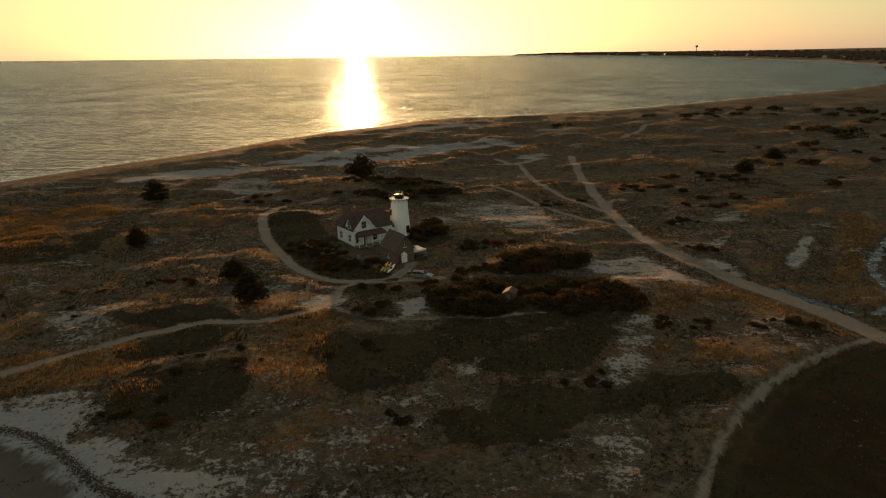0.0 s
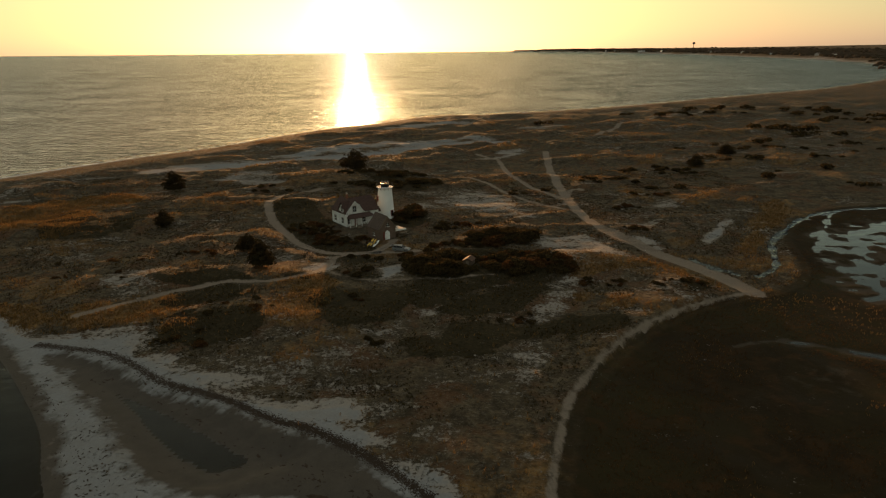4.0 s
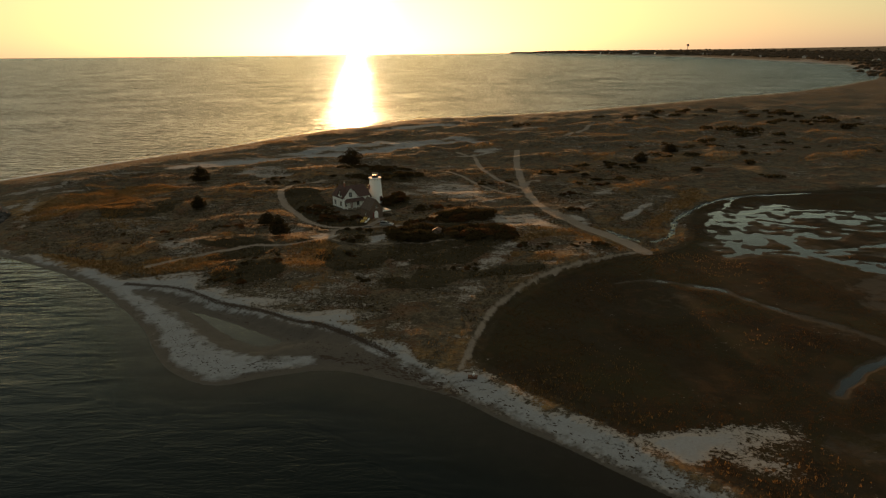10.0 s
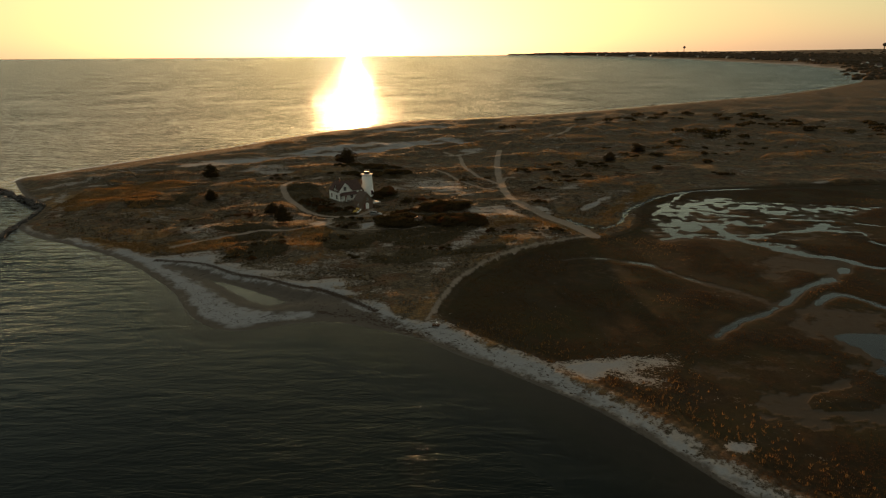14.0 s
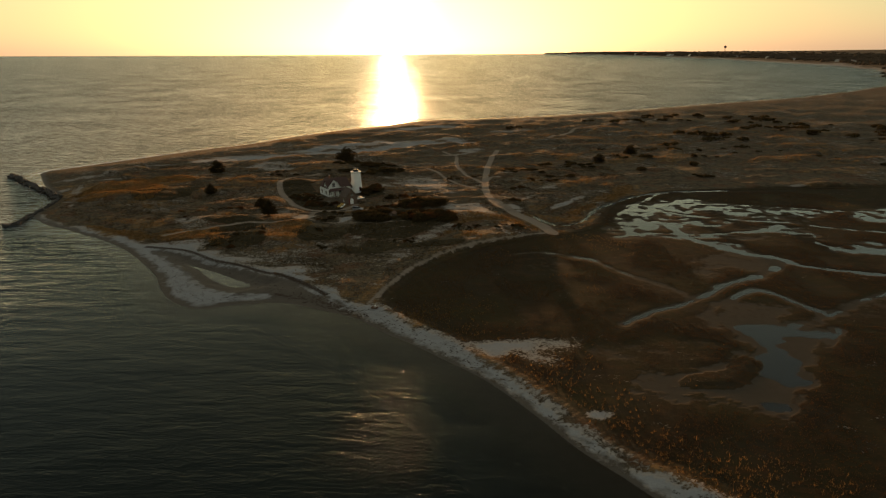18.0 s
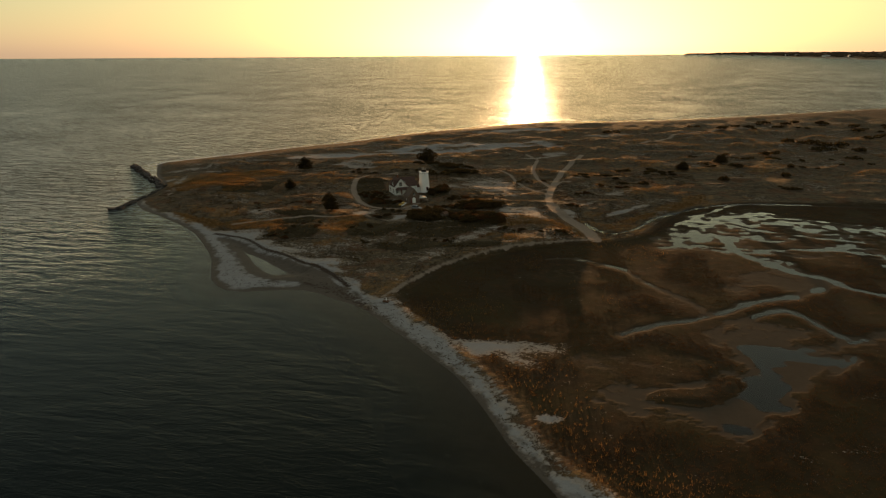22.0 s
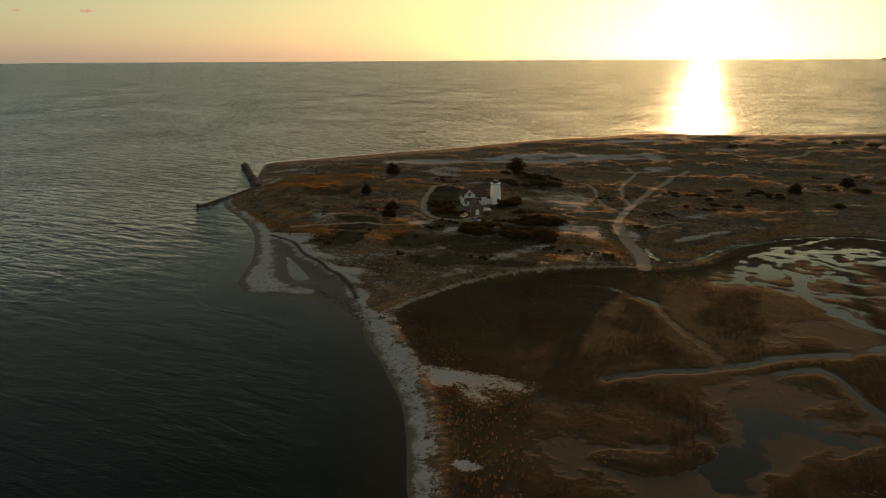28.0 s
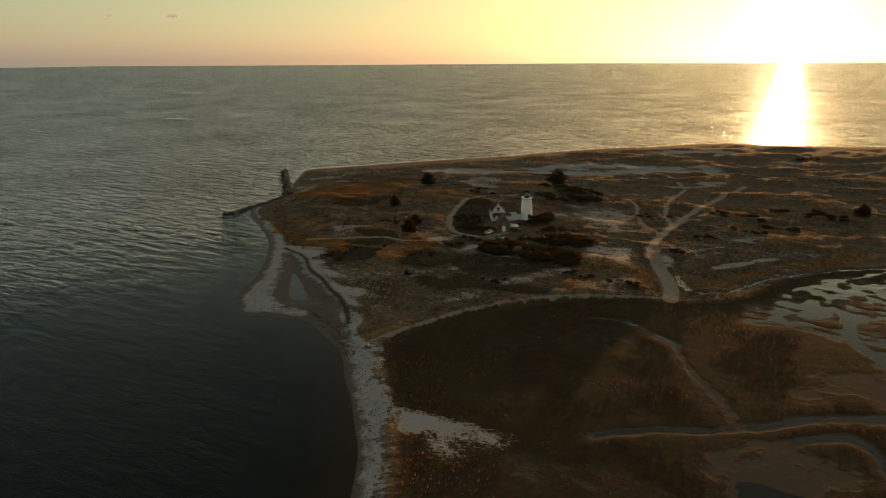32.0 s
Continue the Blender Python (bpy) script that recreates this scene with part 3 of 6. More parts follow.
# Narrow open runnels of the marsh: points and half widths.
STREAMS = [(curve([(105, 122), (108, 115), (110, 102), (114, 93), (119, 87), (124, 81), (130, 78), (135, 70), (147, 65), (175, 56)]), 1.3),
           (curve([(107, 142), (118, 132), (130, 127), (142, 123), (154, 120), (168, 112), (200, 104), (240, 100)]), 0.5),
           (curve([(87, 100), (100, 105), (116, 104), (138, 109), (147, 107), (153, 104), (150, 94), (156, 86), (172, 80)]), 0.6),
           (curve([(94, 132), (103, 146), (110, 157), (120, 172)]), 0.45),
           (curve([(112, 148), (140, 150), (180, 140), (240, 134)]), 0.5)]
# Ditches of the marsh: points and half widths; the pools lie open at high tide, the flats are bare mud.
DITCHES = [(curve([(69, 78), (74, 75), (78, 69), (82, 62), (86, 57), (91, 51), (94, 45)]), 0.8), (curve([(131, 75), (124, 67), (118, 61), (108, 55), (101, 48), (94, 42)]), 1.2), (curve([(94, 42), (90, 38), (84, 35), (78, 30), (74, 26)]), 0.7),
           (curve([(104, 43), (108, 47), (113, 50), (117, 46), (119, 41), (122, 36)]), 0.9), (curve([(112, 26), (125, 34), (146, 48), (180, 60)]), 1.2),
           (curve([(52, 80), (58, 82), (66, 80), (70, 77)]), 0.3)]
POOLS = [curve([(38.5, 13.6), (42, 15.2), (48, 16), (56, 17), (62, 17.5), (60, 12.5), (54, 10), (58, 7.5), (56, 5.5), (52.3, 6.9), (48.6, 10.5), (43.8, 9.4), (41, 10.5)], 4, True),
         curve([(97, 34), (101, 40), (106, 41), (112, 39), (116, 37), (111, 30), (114, 24), (121, 25), (115, 18), (109, 10), (104, 2), (98, -7), (93, -13), (89, -11), (84, -8), (78, -7), (70, -5),
                (72, 0), (80, 3), (89, 6), (95, 10), (98, 16), (96, 20), (95, 26)], 4, True),
         curve([(104, 70), (107, 79), (113, 84), (122, 87), (128, 80), (131, 75), (124, 68), (118, 64), (115, 68), (108, 64), (104, 60), (102, 64)], 4, True),
         curve([(92, 123), (100, 144), (108, 155), (130, 160), (130, 147), (120, 134), (121, 122), (115, 118), (114, 106), (122, 97), (122, 87), (117, 87), (112, 99), (100, 103), (87, 100), (92, 111)], 4, True),
         curve([(133, 146), (145, 144), (158, 141), (175, 138), (164, 131), (149, 132), (133, 132)], 4, True),
         curve([(137, 112), (148, 117), (152, 111), (155, 101), (150, 104), (141, 108)], 4, True),
         curve([(181, 135), (202, 146), (230, 140), (225, 120), (186, 119)], 4, True),
         curve([(151, 85), (165, 83), (190, 88), (180, 96), (161, 94)], 4, True)]
FLATS = [curve([(84, 112), (98, 134), (108, 155), (128, 158), (150, 148), (172, 140), (165, 124), (152, 104), (130, 96), (119, 88), (112, 92), (103, 98), (88, 99)], 4, True),
         curve([(41, 62), (46, 67), (54, 71), (64, 78), (70, 73), (70, 65), (63, 59), (54, 61), (46, 58)], 4, True), curve([(64, 16), (86, 22), (90, 14), (73, 4), (64, 6)], 4, True),
         curve([(112, 26), (120, 31), (131, 39), (138, 45), (160, 52), (150, 36), (131, 29), (121, 25)], 4, True), curve([(80, 55), (86, 57), (92, 51), (95, 46), (90, 45), (84, 50)], 4, True),
         curve([(92, 35), (98, 38), (96, 26), (90, 22), (84, 26)], 4, True)]
ISLAND = curve([(79, -2), (84, -3), (89, -2), (93, 2), (96, 7), (94, 9), (89, 3), (83, 1)], 4, True)
LAGOON = curve([(-62, 79), (-54, 75), (-43, 68), (-32, 61), (-21, 52.5), (-16, 49.5), (-20, 47), (-24, 45), (-29, 47.5), (-36, 54), (-44, 63), (-53, 71.5)], 4, True)
WET_SAND = curve([(-60, 80), (-51, 77), (-38, 67), (-28, 62), (-19, 56), (-12, 52), (-5, 47), (2, 40), (10, 32), (18, 24), (26, 17), (33, 9), (38, 2),
                  (34, 3), (27, 10), (20, 16), (12, 24), (1, 30), (-8, 34), (-13, 39), (-14, 41), (-19, 40.8), (-25, 41), (-32, 45.5), (-39, 53.5), (-46, 62.5), (-55, 71.5)], 3, True)


def lift(far):
    """How far the level line of the sea climbs towards the horizon, to meet it where the curved sea would."""
    return 26.0 * step(900, 7200, far) / step(900, 7200, np.array(4890.0))


def land(X, Y):
    """Height of the ground and the cover that goes with it, at places X, Y."""
    d = depth_in(LAND, X, Y, 80.0)
    d = np.where((d <= -79.9) & inside(LAND, X, Y), 80.0, d)
    beach = step(0, 9, d)
    z = np.where(d < 0, np.maximum((0.034 - 0.012 * step(-30, 0, X)) * d, -3.5), 0.75 * beach + 0.35 * step(9, 16, d))
    dunes = step(8, 30, d) * (0.35 + 0.65 * step(20, 75, near_line(OCEAN, X, Y, 80)))
    rolls = rough_noise(X * 0.9 + Y * 0.25, Y * 1.35 - X * 0.35, 20, 4)
    lumps = rough_noise(X, Y, 7, 2)
    high = 0.36 + 0.41 * step(140, 330, Y) + 0.7 * step(-90, -150, X)
    z = z + dunes * (high * 3.0 * step(0.38, 0.78, rolls) + 0.7 * (lumps - 0.4))
    # a foredune along the ocean
    back_d = near_line(OCEAN, X, Y, 70)
    z = z + 0.7 * np.exp(-((back_d - 26) / 9.0) ** 2) * step(3, 14, d)
    far = np.hypot(X, Y)
    z = z + lift(far) + step(1200, 2600, far) * np.where(d > 0, 3.0 + 7 * rough_noise(X, Y, 700, 2), 0)
    m = depth_in(MARSH, X, Y, 40)
    marsh = step(-2.2, 0.8, m)
    z = z * (1 - marsh) + marsh * (0.075 + 0.04 * (lumps - 0.5) + 0.03 * (rolls - 0.5) + 0.04 * (value_noise(X, Y, 2.3) - 0.5))
    # a level yard round the house
    yard = 1 - step(13, 27, np.hypot((X + 15) * 0.9, (Y - 152) * 0.78))
    z = z * (1 - yard) + 0.15 * yard
    fine = value_noise(X, Y, 3.1) - 0.5
    for line, half in CREEK:
        w = near_line(line, X, Y, 22)
        z = z + step(20, 7, w) * (np.minimum(z, 0.35) - z)
        z = z + step(half + 1.6, half - 0.7, w + 1.3 * fine) * (-0.3 - z)
    ragged = rough_noise(X + 11, Y - 5, 4.5, 3) - 0.5
    for line, half in DITCHES:
        w = near_line(line, X, Y, 14) + 2.4 * ragged
        z = z + step(half * 0.7 + 2.6, half * 0.7 - 1.0, w) * (-0.02 - z)
    streaks = rough_noise(X * 0.35 + Y * 0.2, Y * 1.2 + X * 0.25, 4, 3) - 0.5
    for n, line in enumerate(FLATS):
        level = 0.03 + 0.06 * streaks + 0.08 * (rough_noise(X, Y, 4.2, 2) - 0.5) + 0.05 * (value_noise(X * 0.6, Y, 1.9) - 0.5) if n == 0 else 0.032 + 0.024 * streaks
        z = z + step(-4.0, 4.0, depth_in(line, X, Y, 14) + 7 * ragged) * (level - z)
    for n, line in enumerate(POOLS):
        if n == 0:
            flat = step(-2.4, 1.2, depth_in(line, X, Y, 14) + 2.0 * ragged)
            z = z + flat * (0.14 - 0.1 * step(38, 56, X) - z)
            continue
        w = depth_in(line, X, Y, 14) + 5.5 * ragged
        if n == 1:
            z = z + step(-3.0, 1.5, w) * (0.003 + 0.014 * streaks + 0.03 * (value_noise(X, Y, 9) - 0.5) - z)
            continue
        z = z + step(-4.5, 2.5, w) * ((0.0 + 0.06 * streaks + 0.15 * (rough_noise(X, Y, 3.4, 2) - 0.5) + 0.05 * (value_noise(X * 0.6, Y, 1.9) - 0.5) if n > 2 else 0.014 + 0.03 * streaks) - z)
    z = z + step(-1.0, 1.0, depth_in(ISLAND, X, Y, 8) + 1.5 * ragged) * (0.12 - z)
    for line, half in STREAMS:
        w = near_line(line, X, Y, 10) + 2.6 * ragged + 1.4 * fine
        z = z + step(half + 0.9, half - 0.7, w) * (-0.03 - z)
    lag = depth_in(LAGOON, X, Y, 14) + 0.6 * ragged
    z = z + step(-2.5, 1.0, lag) * (0.035 - 0.085 * step(0.6, 3.0, lag) - z)
    road = np.zeros(X.shape)
    for line, half, much in WAYS:
        w = near_line(line, X, Y, 12)
        road = np.maximum(road, much * step(half + 1.1, half - 0.6, w))
        z = z - 0.12 * step(half + 0.5, half - 0.5, w) * dunes
    sand = 0.38 * step(0.46, 0.64, rough_noise(X + 40, Y, 24, 3)) * step(8, 20, d)
    blown = rough_noise(X * 0.8 - 20, Y * 1.4, 9, 4) - 0.5
    for x, y, rx, ry, turn, much in BARE:
        c, s = math.cos(radians(turn)), math.sin(radians(turn))
        u, v = (X - x) * c + (Y - y) * s, (Y - y) * c - (X - x) * s
        sand = np.maximum(sand, min(1.0, much * 1.15) * step(1.4, 0.3, np.hypot(u / rx, v / ry) + 1.3 * blown))
    for line, much in SHEETS:
        sand = np.maximum(sand, much * step(-2.2, 1.8, depth_in(line, X, Y, 10) + 5.0 * blown + 1.5 * fine))
    for line in DARK_COVER:
        sand = sand * (1 - 0.9 * step(-1.6, 1.4, depth_in(line, X, Y, 10) + 3.5 * blown + 1.5 * fine))
    for line, half, much in BLOWN:
        band = step(half + 3, half - 4, near_line(line, X, Y, 24) + 7 * blown)
        sand = np.maximum(sand, much * band)
        z = z - 0.85 * band * np.maximum(z - 1.0, 0)
    shore = step(-2.2, 1.6, depth_in(BEACH, X, Y, 20) + 5.0 * (rough_noise(X, Y, 8, 3) - 0.45) * (X < 15) + 1.2 * fine)
    oceanside = step(9, 4, back_d + 4 * fine)
    sand = np.maximum(sand, np.maximum(shore, oceanside * 0.75))
    sand = np.where(marsh > 0.6, np.minimum(sand, np.where(np.hypot(X - 61.5, Y + 13.8) < 5, 1, 0.0)), sand)
    sand = np.maximum(np.where(d < 0, 1.0, sand), flat * (1 - 0.45 * step(47, 62, X)))
    wet = np.maximum(step(5.6, 0.6, d + 1.5 * fine) * (z < 0.9) * (0.75 - 0.2 * step(-14, 4, X)), 0.85 * step(-2.6, 2.4, depth_in(WET_SAND, X, Y, 8) + 2.0 * ragged) * (d > 0))
    wet = np.maximum(np.maximum(wet, 0.95 * step(-1.5, 1.0, lag)), 0.8 * step(0.06, 0.0, z)) * (1 - flat)
    return z, sand, road, marsh, np.clip(wet, 0, 1), d


def spread(lo, hi, pitch, end_lo, end_hi, grow=1.12):
    """Grid lines: even between lo and hi, then ever wider out to the ends."""
    mid = list(np.arange(lo, hi, pitch))
    up, s = [mid[-1]], pitch
    while up[-1] < end_hi:
        s *= grow
        up.append(up[-1] + s)
    down, s = [mid[0]], pitch
    while down[-1] > end_lo:
        s *= grow
        down.append(down[-1] - s)
    up[-1], down[-1] = end_hi, end_lo
    return np.array(down[:0:-1] + mid + up[1:])


def sheet(name, xs, ys, Z, fields, material):
    nx, ny = len(xs), len(ys)
    X, Y = np.meshgrid(xs, ys)
    me = bpy.data.meshes.new(name)
    co = np.stack([X, Y, Z], -1).reshape(-1, 3)
    i = np.arange((ny - 1) * nx).reshape(ny - 1, nx)[:, :-1].ravel()
    quads = np.stack([i, i + 1, i + nx + 1, i + nx], 1)
    me.vertices.add(len(co))
    me.vertices.foreach_set("co", co.astype(np.float32).ravel())
    me.loops.add(quads.size)
    me.loops.foreach_set("vertex_index", quads.astype(np.int32).ravel())
    me.polygons.add(len(quads))
    me.polygons.foreach_set("loop_start", np.arange(0, quads.size, 4, dtype=np.int32))
    me.polygons.foreach_set("use_smooth", np.ones(len(quads), bool))
    me.update()
    for key, values in fields.items():
        at = me.attributes.new(key, "FLOAT", "POINT")
        at.data.foreach_set("value", values.astype(np.float32).ravel())
    me.materials.append(material)
    return new(name, me)


gx = spread(-150, 215, 0.75, -4890, 4890, 1.06)
gy = spread(-50, 335, 0.75, -1600, 4890, 1.05)
GX, GY = np.meshgrid(gx, gy)
GZ, g_sand, g_road, g_marsh, g_wet, g_d = land(GX, GY)
# Tawny grass keeps to the dune crests; this also paints sunlit ridges over dark hollows.
g_tawny = step(0.42, 0.64, 0.55 * rough_noise(GX * 0.9 + GY * 0.25, GY * 1.35 - GX * 0.35, 20, 4) + 0.45 * rough_noise(GX + 90, GY * 1.3, 11, 3))
g_tawny *= 0.5
edge = rough_noise(GX, GY, 6, 3) - 0.5
g_dark = np.zeros(GX.shape)
for line in DARK_COVER:
    g_dark = np.maximum(g_dark, step(-1.6, 1.4, depth_in(line, GX, GY, 10) + 4.0 * edge))
g_tawny *= 1 - 0.85 * g_dark
GZ = GZ + (0.2 + 0.25 * value_noise(GX, GY, 2.6)) * g_dark * (1 - g_road) * step(0.1, 0.6, GZ)
g_gold = np.zeros(GX.shape)
for line in GOLDEN:
    g_gold = np.maximum(g_gold, step(-2.4, 1.6, depth_in(line, GX, GY, 10) + 5.5 * edge))
g_tawny = np.maximum(g_tawny, g_gold)
tagged(sheet("ground", gx, gy, GZ, {"sand": g_sand, "tawny": g_tawny, "dark": g_dark, "road": g_road, "marsh": g_marsh, "wet": g_wet}, GROUND),
       "sandy spit of dunes, dry heath and dark salt marsh", "ground", kind="structure")


def height(x, y):
    """Height of the built ground at a place."""
    i, j = min(max(np.searchsorted(gx, x) - 1, 0), len(gx) - 2), min(max(np.searchsorted(gy, y) - 1, 0), len(gy) - 2)
    f, g = (x - gx[i]) / (gx[i + 1] - gx[i]), (y - gy[j]) / (gy[j + 1] - gy[j])
    return float((GZ[j, i] * (1 - f) + GZ[j, i + 1] * f) * (1 - g) + (GZ[j + 1, i] * (1 - f) + GZ[j + 1, i + 1] * f) * g)


def field(F, x, y):
    """Values of a ground field at many places, nearest line."""
    return F[np.clip(np.searchsorted(gy, y), 0, len(gy) - 1), np.clip(np.searchsorted(gx, x), 0, len(gx) - 1)]


wx = spread(-200, 180, 1.2, -4890, 4890, 1.07)
wy = spread(-60, 240, 1.2, -1600, 4890, 1.05)
WX, WY = np.meshgrid(wx, wy)
wz, _, _, w_marsh, _, w_d = land(WX, WY)
rise = lift(np.hypot(WX, WY))
tagged(sheet("sea", wx, wy, rise, {"shallow": step(-0.48, -0.01, wz) * (1 - step(-60, -70, w_d)), "calm": np.maximum(w_marsh, 0.4 * step(-16, 2, w_d)), "still": step(0, 4, w_d), "lee": step(30, -30, WY - 110 - 0.2 * WX) * (0.45 + 0.55 * step(-170, -40, WX)),
                                   "foam": step(-4.0, -1.0, w_d) * step(2, 0, w_d) * np.where(WY > 215, 1.0, 0.42)}, WATER),
       "wind-rippled grey-green sea water round the spit", "water", kind="structure")

# ---------------------------------------------------------------- making things


def part(name, bm, material, parent=None, label="", smooth=False):
    """Links a bmesh as one mesh object under a thing or a part."""
    bmesh.ops.recalc_face_normals(bm, faces=bm.faces)
    me = bpy.data.meshes.new(name)
    bm.to_mesh(me)
    bm.free()
    if smooth:
        me.polygons.foreach_set("use_smooth", [True] * len(me.polygons))
    me.materials.append(material)
    ob = new(name, me)
    if parent is not None:
        ob.parent = parent
    if label:
        ob["label"] = label
    return ob


def share(name, me, parent, m=None):
    """One more piece on a mesh that is there already."""
    ob = new(name, me)
    ob.parent = parent
    if m is not None:
        ob.matrix_basis = m
    return ob


def thing(name, m, label, category, group=""):
    ob = new(name)
    ob.empty_display_size = 0.3
    ob.matrix_world = m
    return tagged(ob, label, category, group)


def box(bm, x0, x1, y0, y1, z0, z1, m=None):
    v = [bm.verts.new(p) for p in ((x0, y0, z0), (x1, y0, z0), (x1, y1, z0), (x0, y1, z0), (x0, y0, z1), (x1, y0, z1), (x1, y1, z1), (x0, y1, z1))]
    for f in ((3, 2, 1, 0), (4, 5, 6, 7), (0, 1, 5, 4), (1, 2, 6, 5), (2, 3, 7, 6), (3, 0, 4, 7)):
        bm.faces.new([v[i] for i in f])
    if m is not None:
        bmesh.ops.transform(bm, matrix=m, verts=v)
    return bm


def boxes(*all_of):
    bm = bmesh.new()
    for b in all_of:
        box(bm, *b)
    return bm


def prism(bm, outline, axis, a, b):
    """An outline in the plane across the axis, drawn out from a to b. x: (y, z); y: (x, z); z: (x, y)."""
    put = {"x": lambda p, k: (k, *p), "y": lambda p, k: (p[0], k, p[1]), "z": lambda p, k: (*p, k)}[axis]
    lo, hi = [bm.verts.new(put(p, a)) for p in outline], [bm.verts.new(put(p, b)) for p in outline]
    bm.faces.new(lo[::-1])
    bm.faces.new(hi)
    n = len(outline)
    for i in range(n):
        bm.faces.new((lo[i], lo[(i + 1) % n], hi[(i + 1) % n], hi[i]))
    return bm


def turned(bm, profile, sides=24, at=(0, 0)):
    """A profile of (radius, height) turned round an upright axis, closed at both ends."""
    rings = [[bm.verts.new((at[0] + r * math.cos(2 * math.pi * i / sides), at[1] + r * math.sin(2 * math.pi * i / sides), z)) for i in range(sides)] for r, z in profile]
    for a, b in zip(rings, rings[1:]):
        for i in range(sides):
            bm.faces.new((a[i], a[(i + 1) % sides], b[(i + 1) % sides], b[i]))
    bm.faces.new(rings[0][::-1])
    bm.faces.new(rings[-1])
    return bm


def tube(bm, a, b, r0, r1=None, sides=6):
    a, b = Vector(a), Vector(b)
    q = (b - a).to_track_quat("Z", "Y").to_matrix()
    r1 = r0 if r1 is None else r1
    rings = []
    for p, r in ((a, r0), (b, r1)):
        rings.append([bm.verts.new(p + q @ Vector((r * math.cos(2 * math.pi * i / sides), r * math.sin(2 * math.pi * i / sides), 0))) for i in range(sides)])
    for i in range(sides):
        bm.faces.new((rings[0][i], rings[0][(i + 1) % sides], rings[1][(i + 1) % sides], rings[1][i]))
    bm.faces.new(rings[0][::-1])
    bm.faces.new(rings[1])
    return bm


def rounded(bm, amount, segments=2):
    bmesh.ops.bevel(bm, geom=bm.edges[:], offset=amount, segments=segments, affect="EDGES", clamp_overlap=True)
    return bm


def boards(name, color, pitch=0.16, rough=0.7):
    """Painted or bare boarding laid in level courses, weathered."""
    k = Mat(name, rough)
    w = k.t.nodes.new("ShaderNodeTexWave")
    w.wave_type, w.bands_direction, w.wave_profile = "BANDS", "Z", "SAW"
    w.inputs["Scale"].default_value = 2 * math.pi / (20 * pitch)
    w.inputs["Distortion"].default_value = 0.3
    k.link(k.place(own=True), w.inputs["Vector"])
    stain = k.noise(0.9, 5, 0.65)
    fine = k.noise(7, 4, 0.6, k.place((1, 1, 4)))
    c = k.mix(k.ramp(stain, [(0.35, 0.0), (0.75, 1.0)]), tuple(v * 0.72 for v in color), color)
    c = k.mix(k.math("MULTIPLY", fine, 0.4), c, tuple(v * 0.8 for v in color))
    c = k.mix(k.ramp(w.outputs["Fac"], [(0.0, 0.35), (0.12, 0.0)]), c, tuple(v * 0.45 for v in color))
    return k.color(c).bump(w.outputs["Fac"], 0.5, 0.02).m


def shingles(name, color):
    k = Mat(name, 0.9)
    br = k.node("ShaderNodeTexBrick", Scale=2.6, Mortar_Size=0.02)
    br.inputs["Color1"].default_value = (*color, 1)
    br.inputs["Color2"].default_value = (*(v * 0.6 for v in color), 1)
    br.inputs["Mortar"].default_value = (*(v * 0.35 for v in color), 1)
    k.link(k.place((1, 1, 1.3), own=True), br.inputs["Vector"])
    moss = k.noise(0.6, 5, 0.65)
    c = k.mix(k.ramp(moss, [(0.4, 0.0), (0.75, 0.55)]), br.outputs["Color"], tuple(v * 0.55 for v in color))
    return k.color(c).bump(k.noise(5, 4), 0.5, 0.03).m


WHITE_BOARD = boards("white_clapboard", (0.80, 0.79, 0.76))
GREY_BOARD = boards("weathered_shingle_wall", (0.17, 0.115, 0.085), 0.2, 0.9)
DARK_ROOF = shingles("dark_roof_shingle", (0.105, 0.06, 0.046))
GREY_ROOF = shingles("grey_roof_shingle", (0.13, 0.092, 0.07))
WHITE_PAINT = plain("white_paint", (0.80, 0.79, 0.76), 0.6, vary=0.18).m
TOWER_PAINT = plain("tower_white_paint", (0.82, 0.81, 0.78), 0.55, vary=0.2, scale=1.0).m
RED_PAINT = plain("dull_red_paint", (0.16, 0.045, 0.03), 0.6).m
BLACK_METAL = plain("black_iron", (0.025, 0.024, 0.023), 0.45, 0.6).m
BRICK_RED = plain("chimney_brick", (0.22, 0.09, 0.06), 0.9, scale=6).m
STONE_GREY = plain("foundation_stone", (0.20, 0.18, 0.16), 0.95, scale=3).m
BARE_WOOD = plain("bare_grey_wood", (0.20, 0.155, 0.11), 0.9, scale=5).m
RUST_WOOD = plain("red_brown_wood", (0.10, 0.052, 0.032), 0.85, scale=5).m
PALE_ROOF = plain("pale_roof_sheet", (0.42, 0.38, 0.33), 0.8, scale=2).m
PANE = Mat("window_pane", 0.06).color((0.02, 0.023, 0.026))
PANE.b.inputs["Specular IOR Level"].default_value = 0.6
PANE = PANE.m


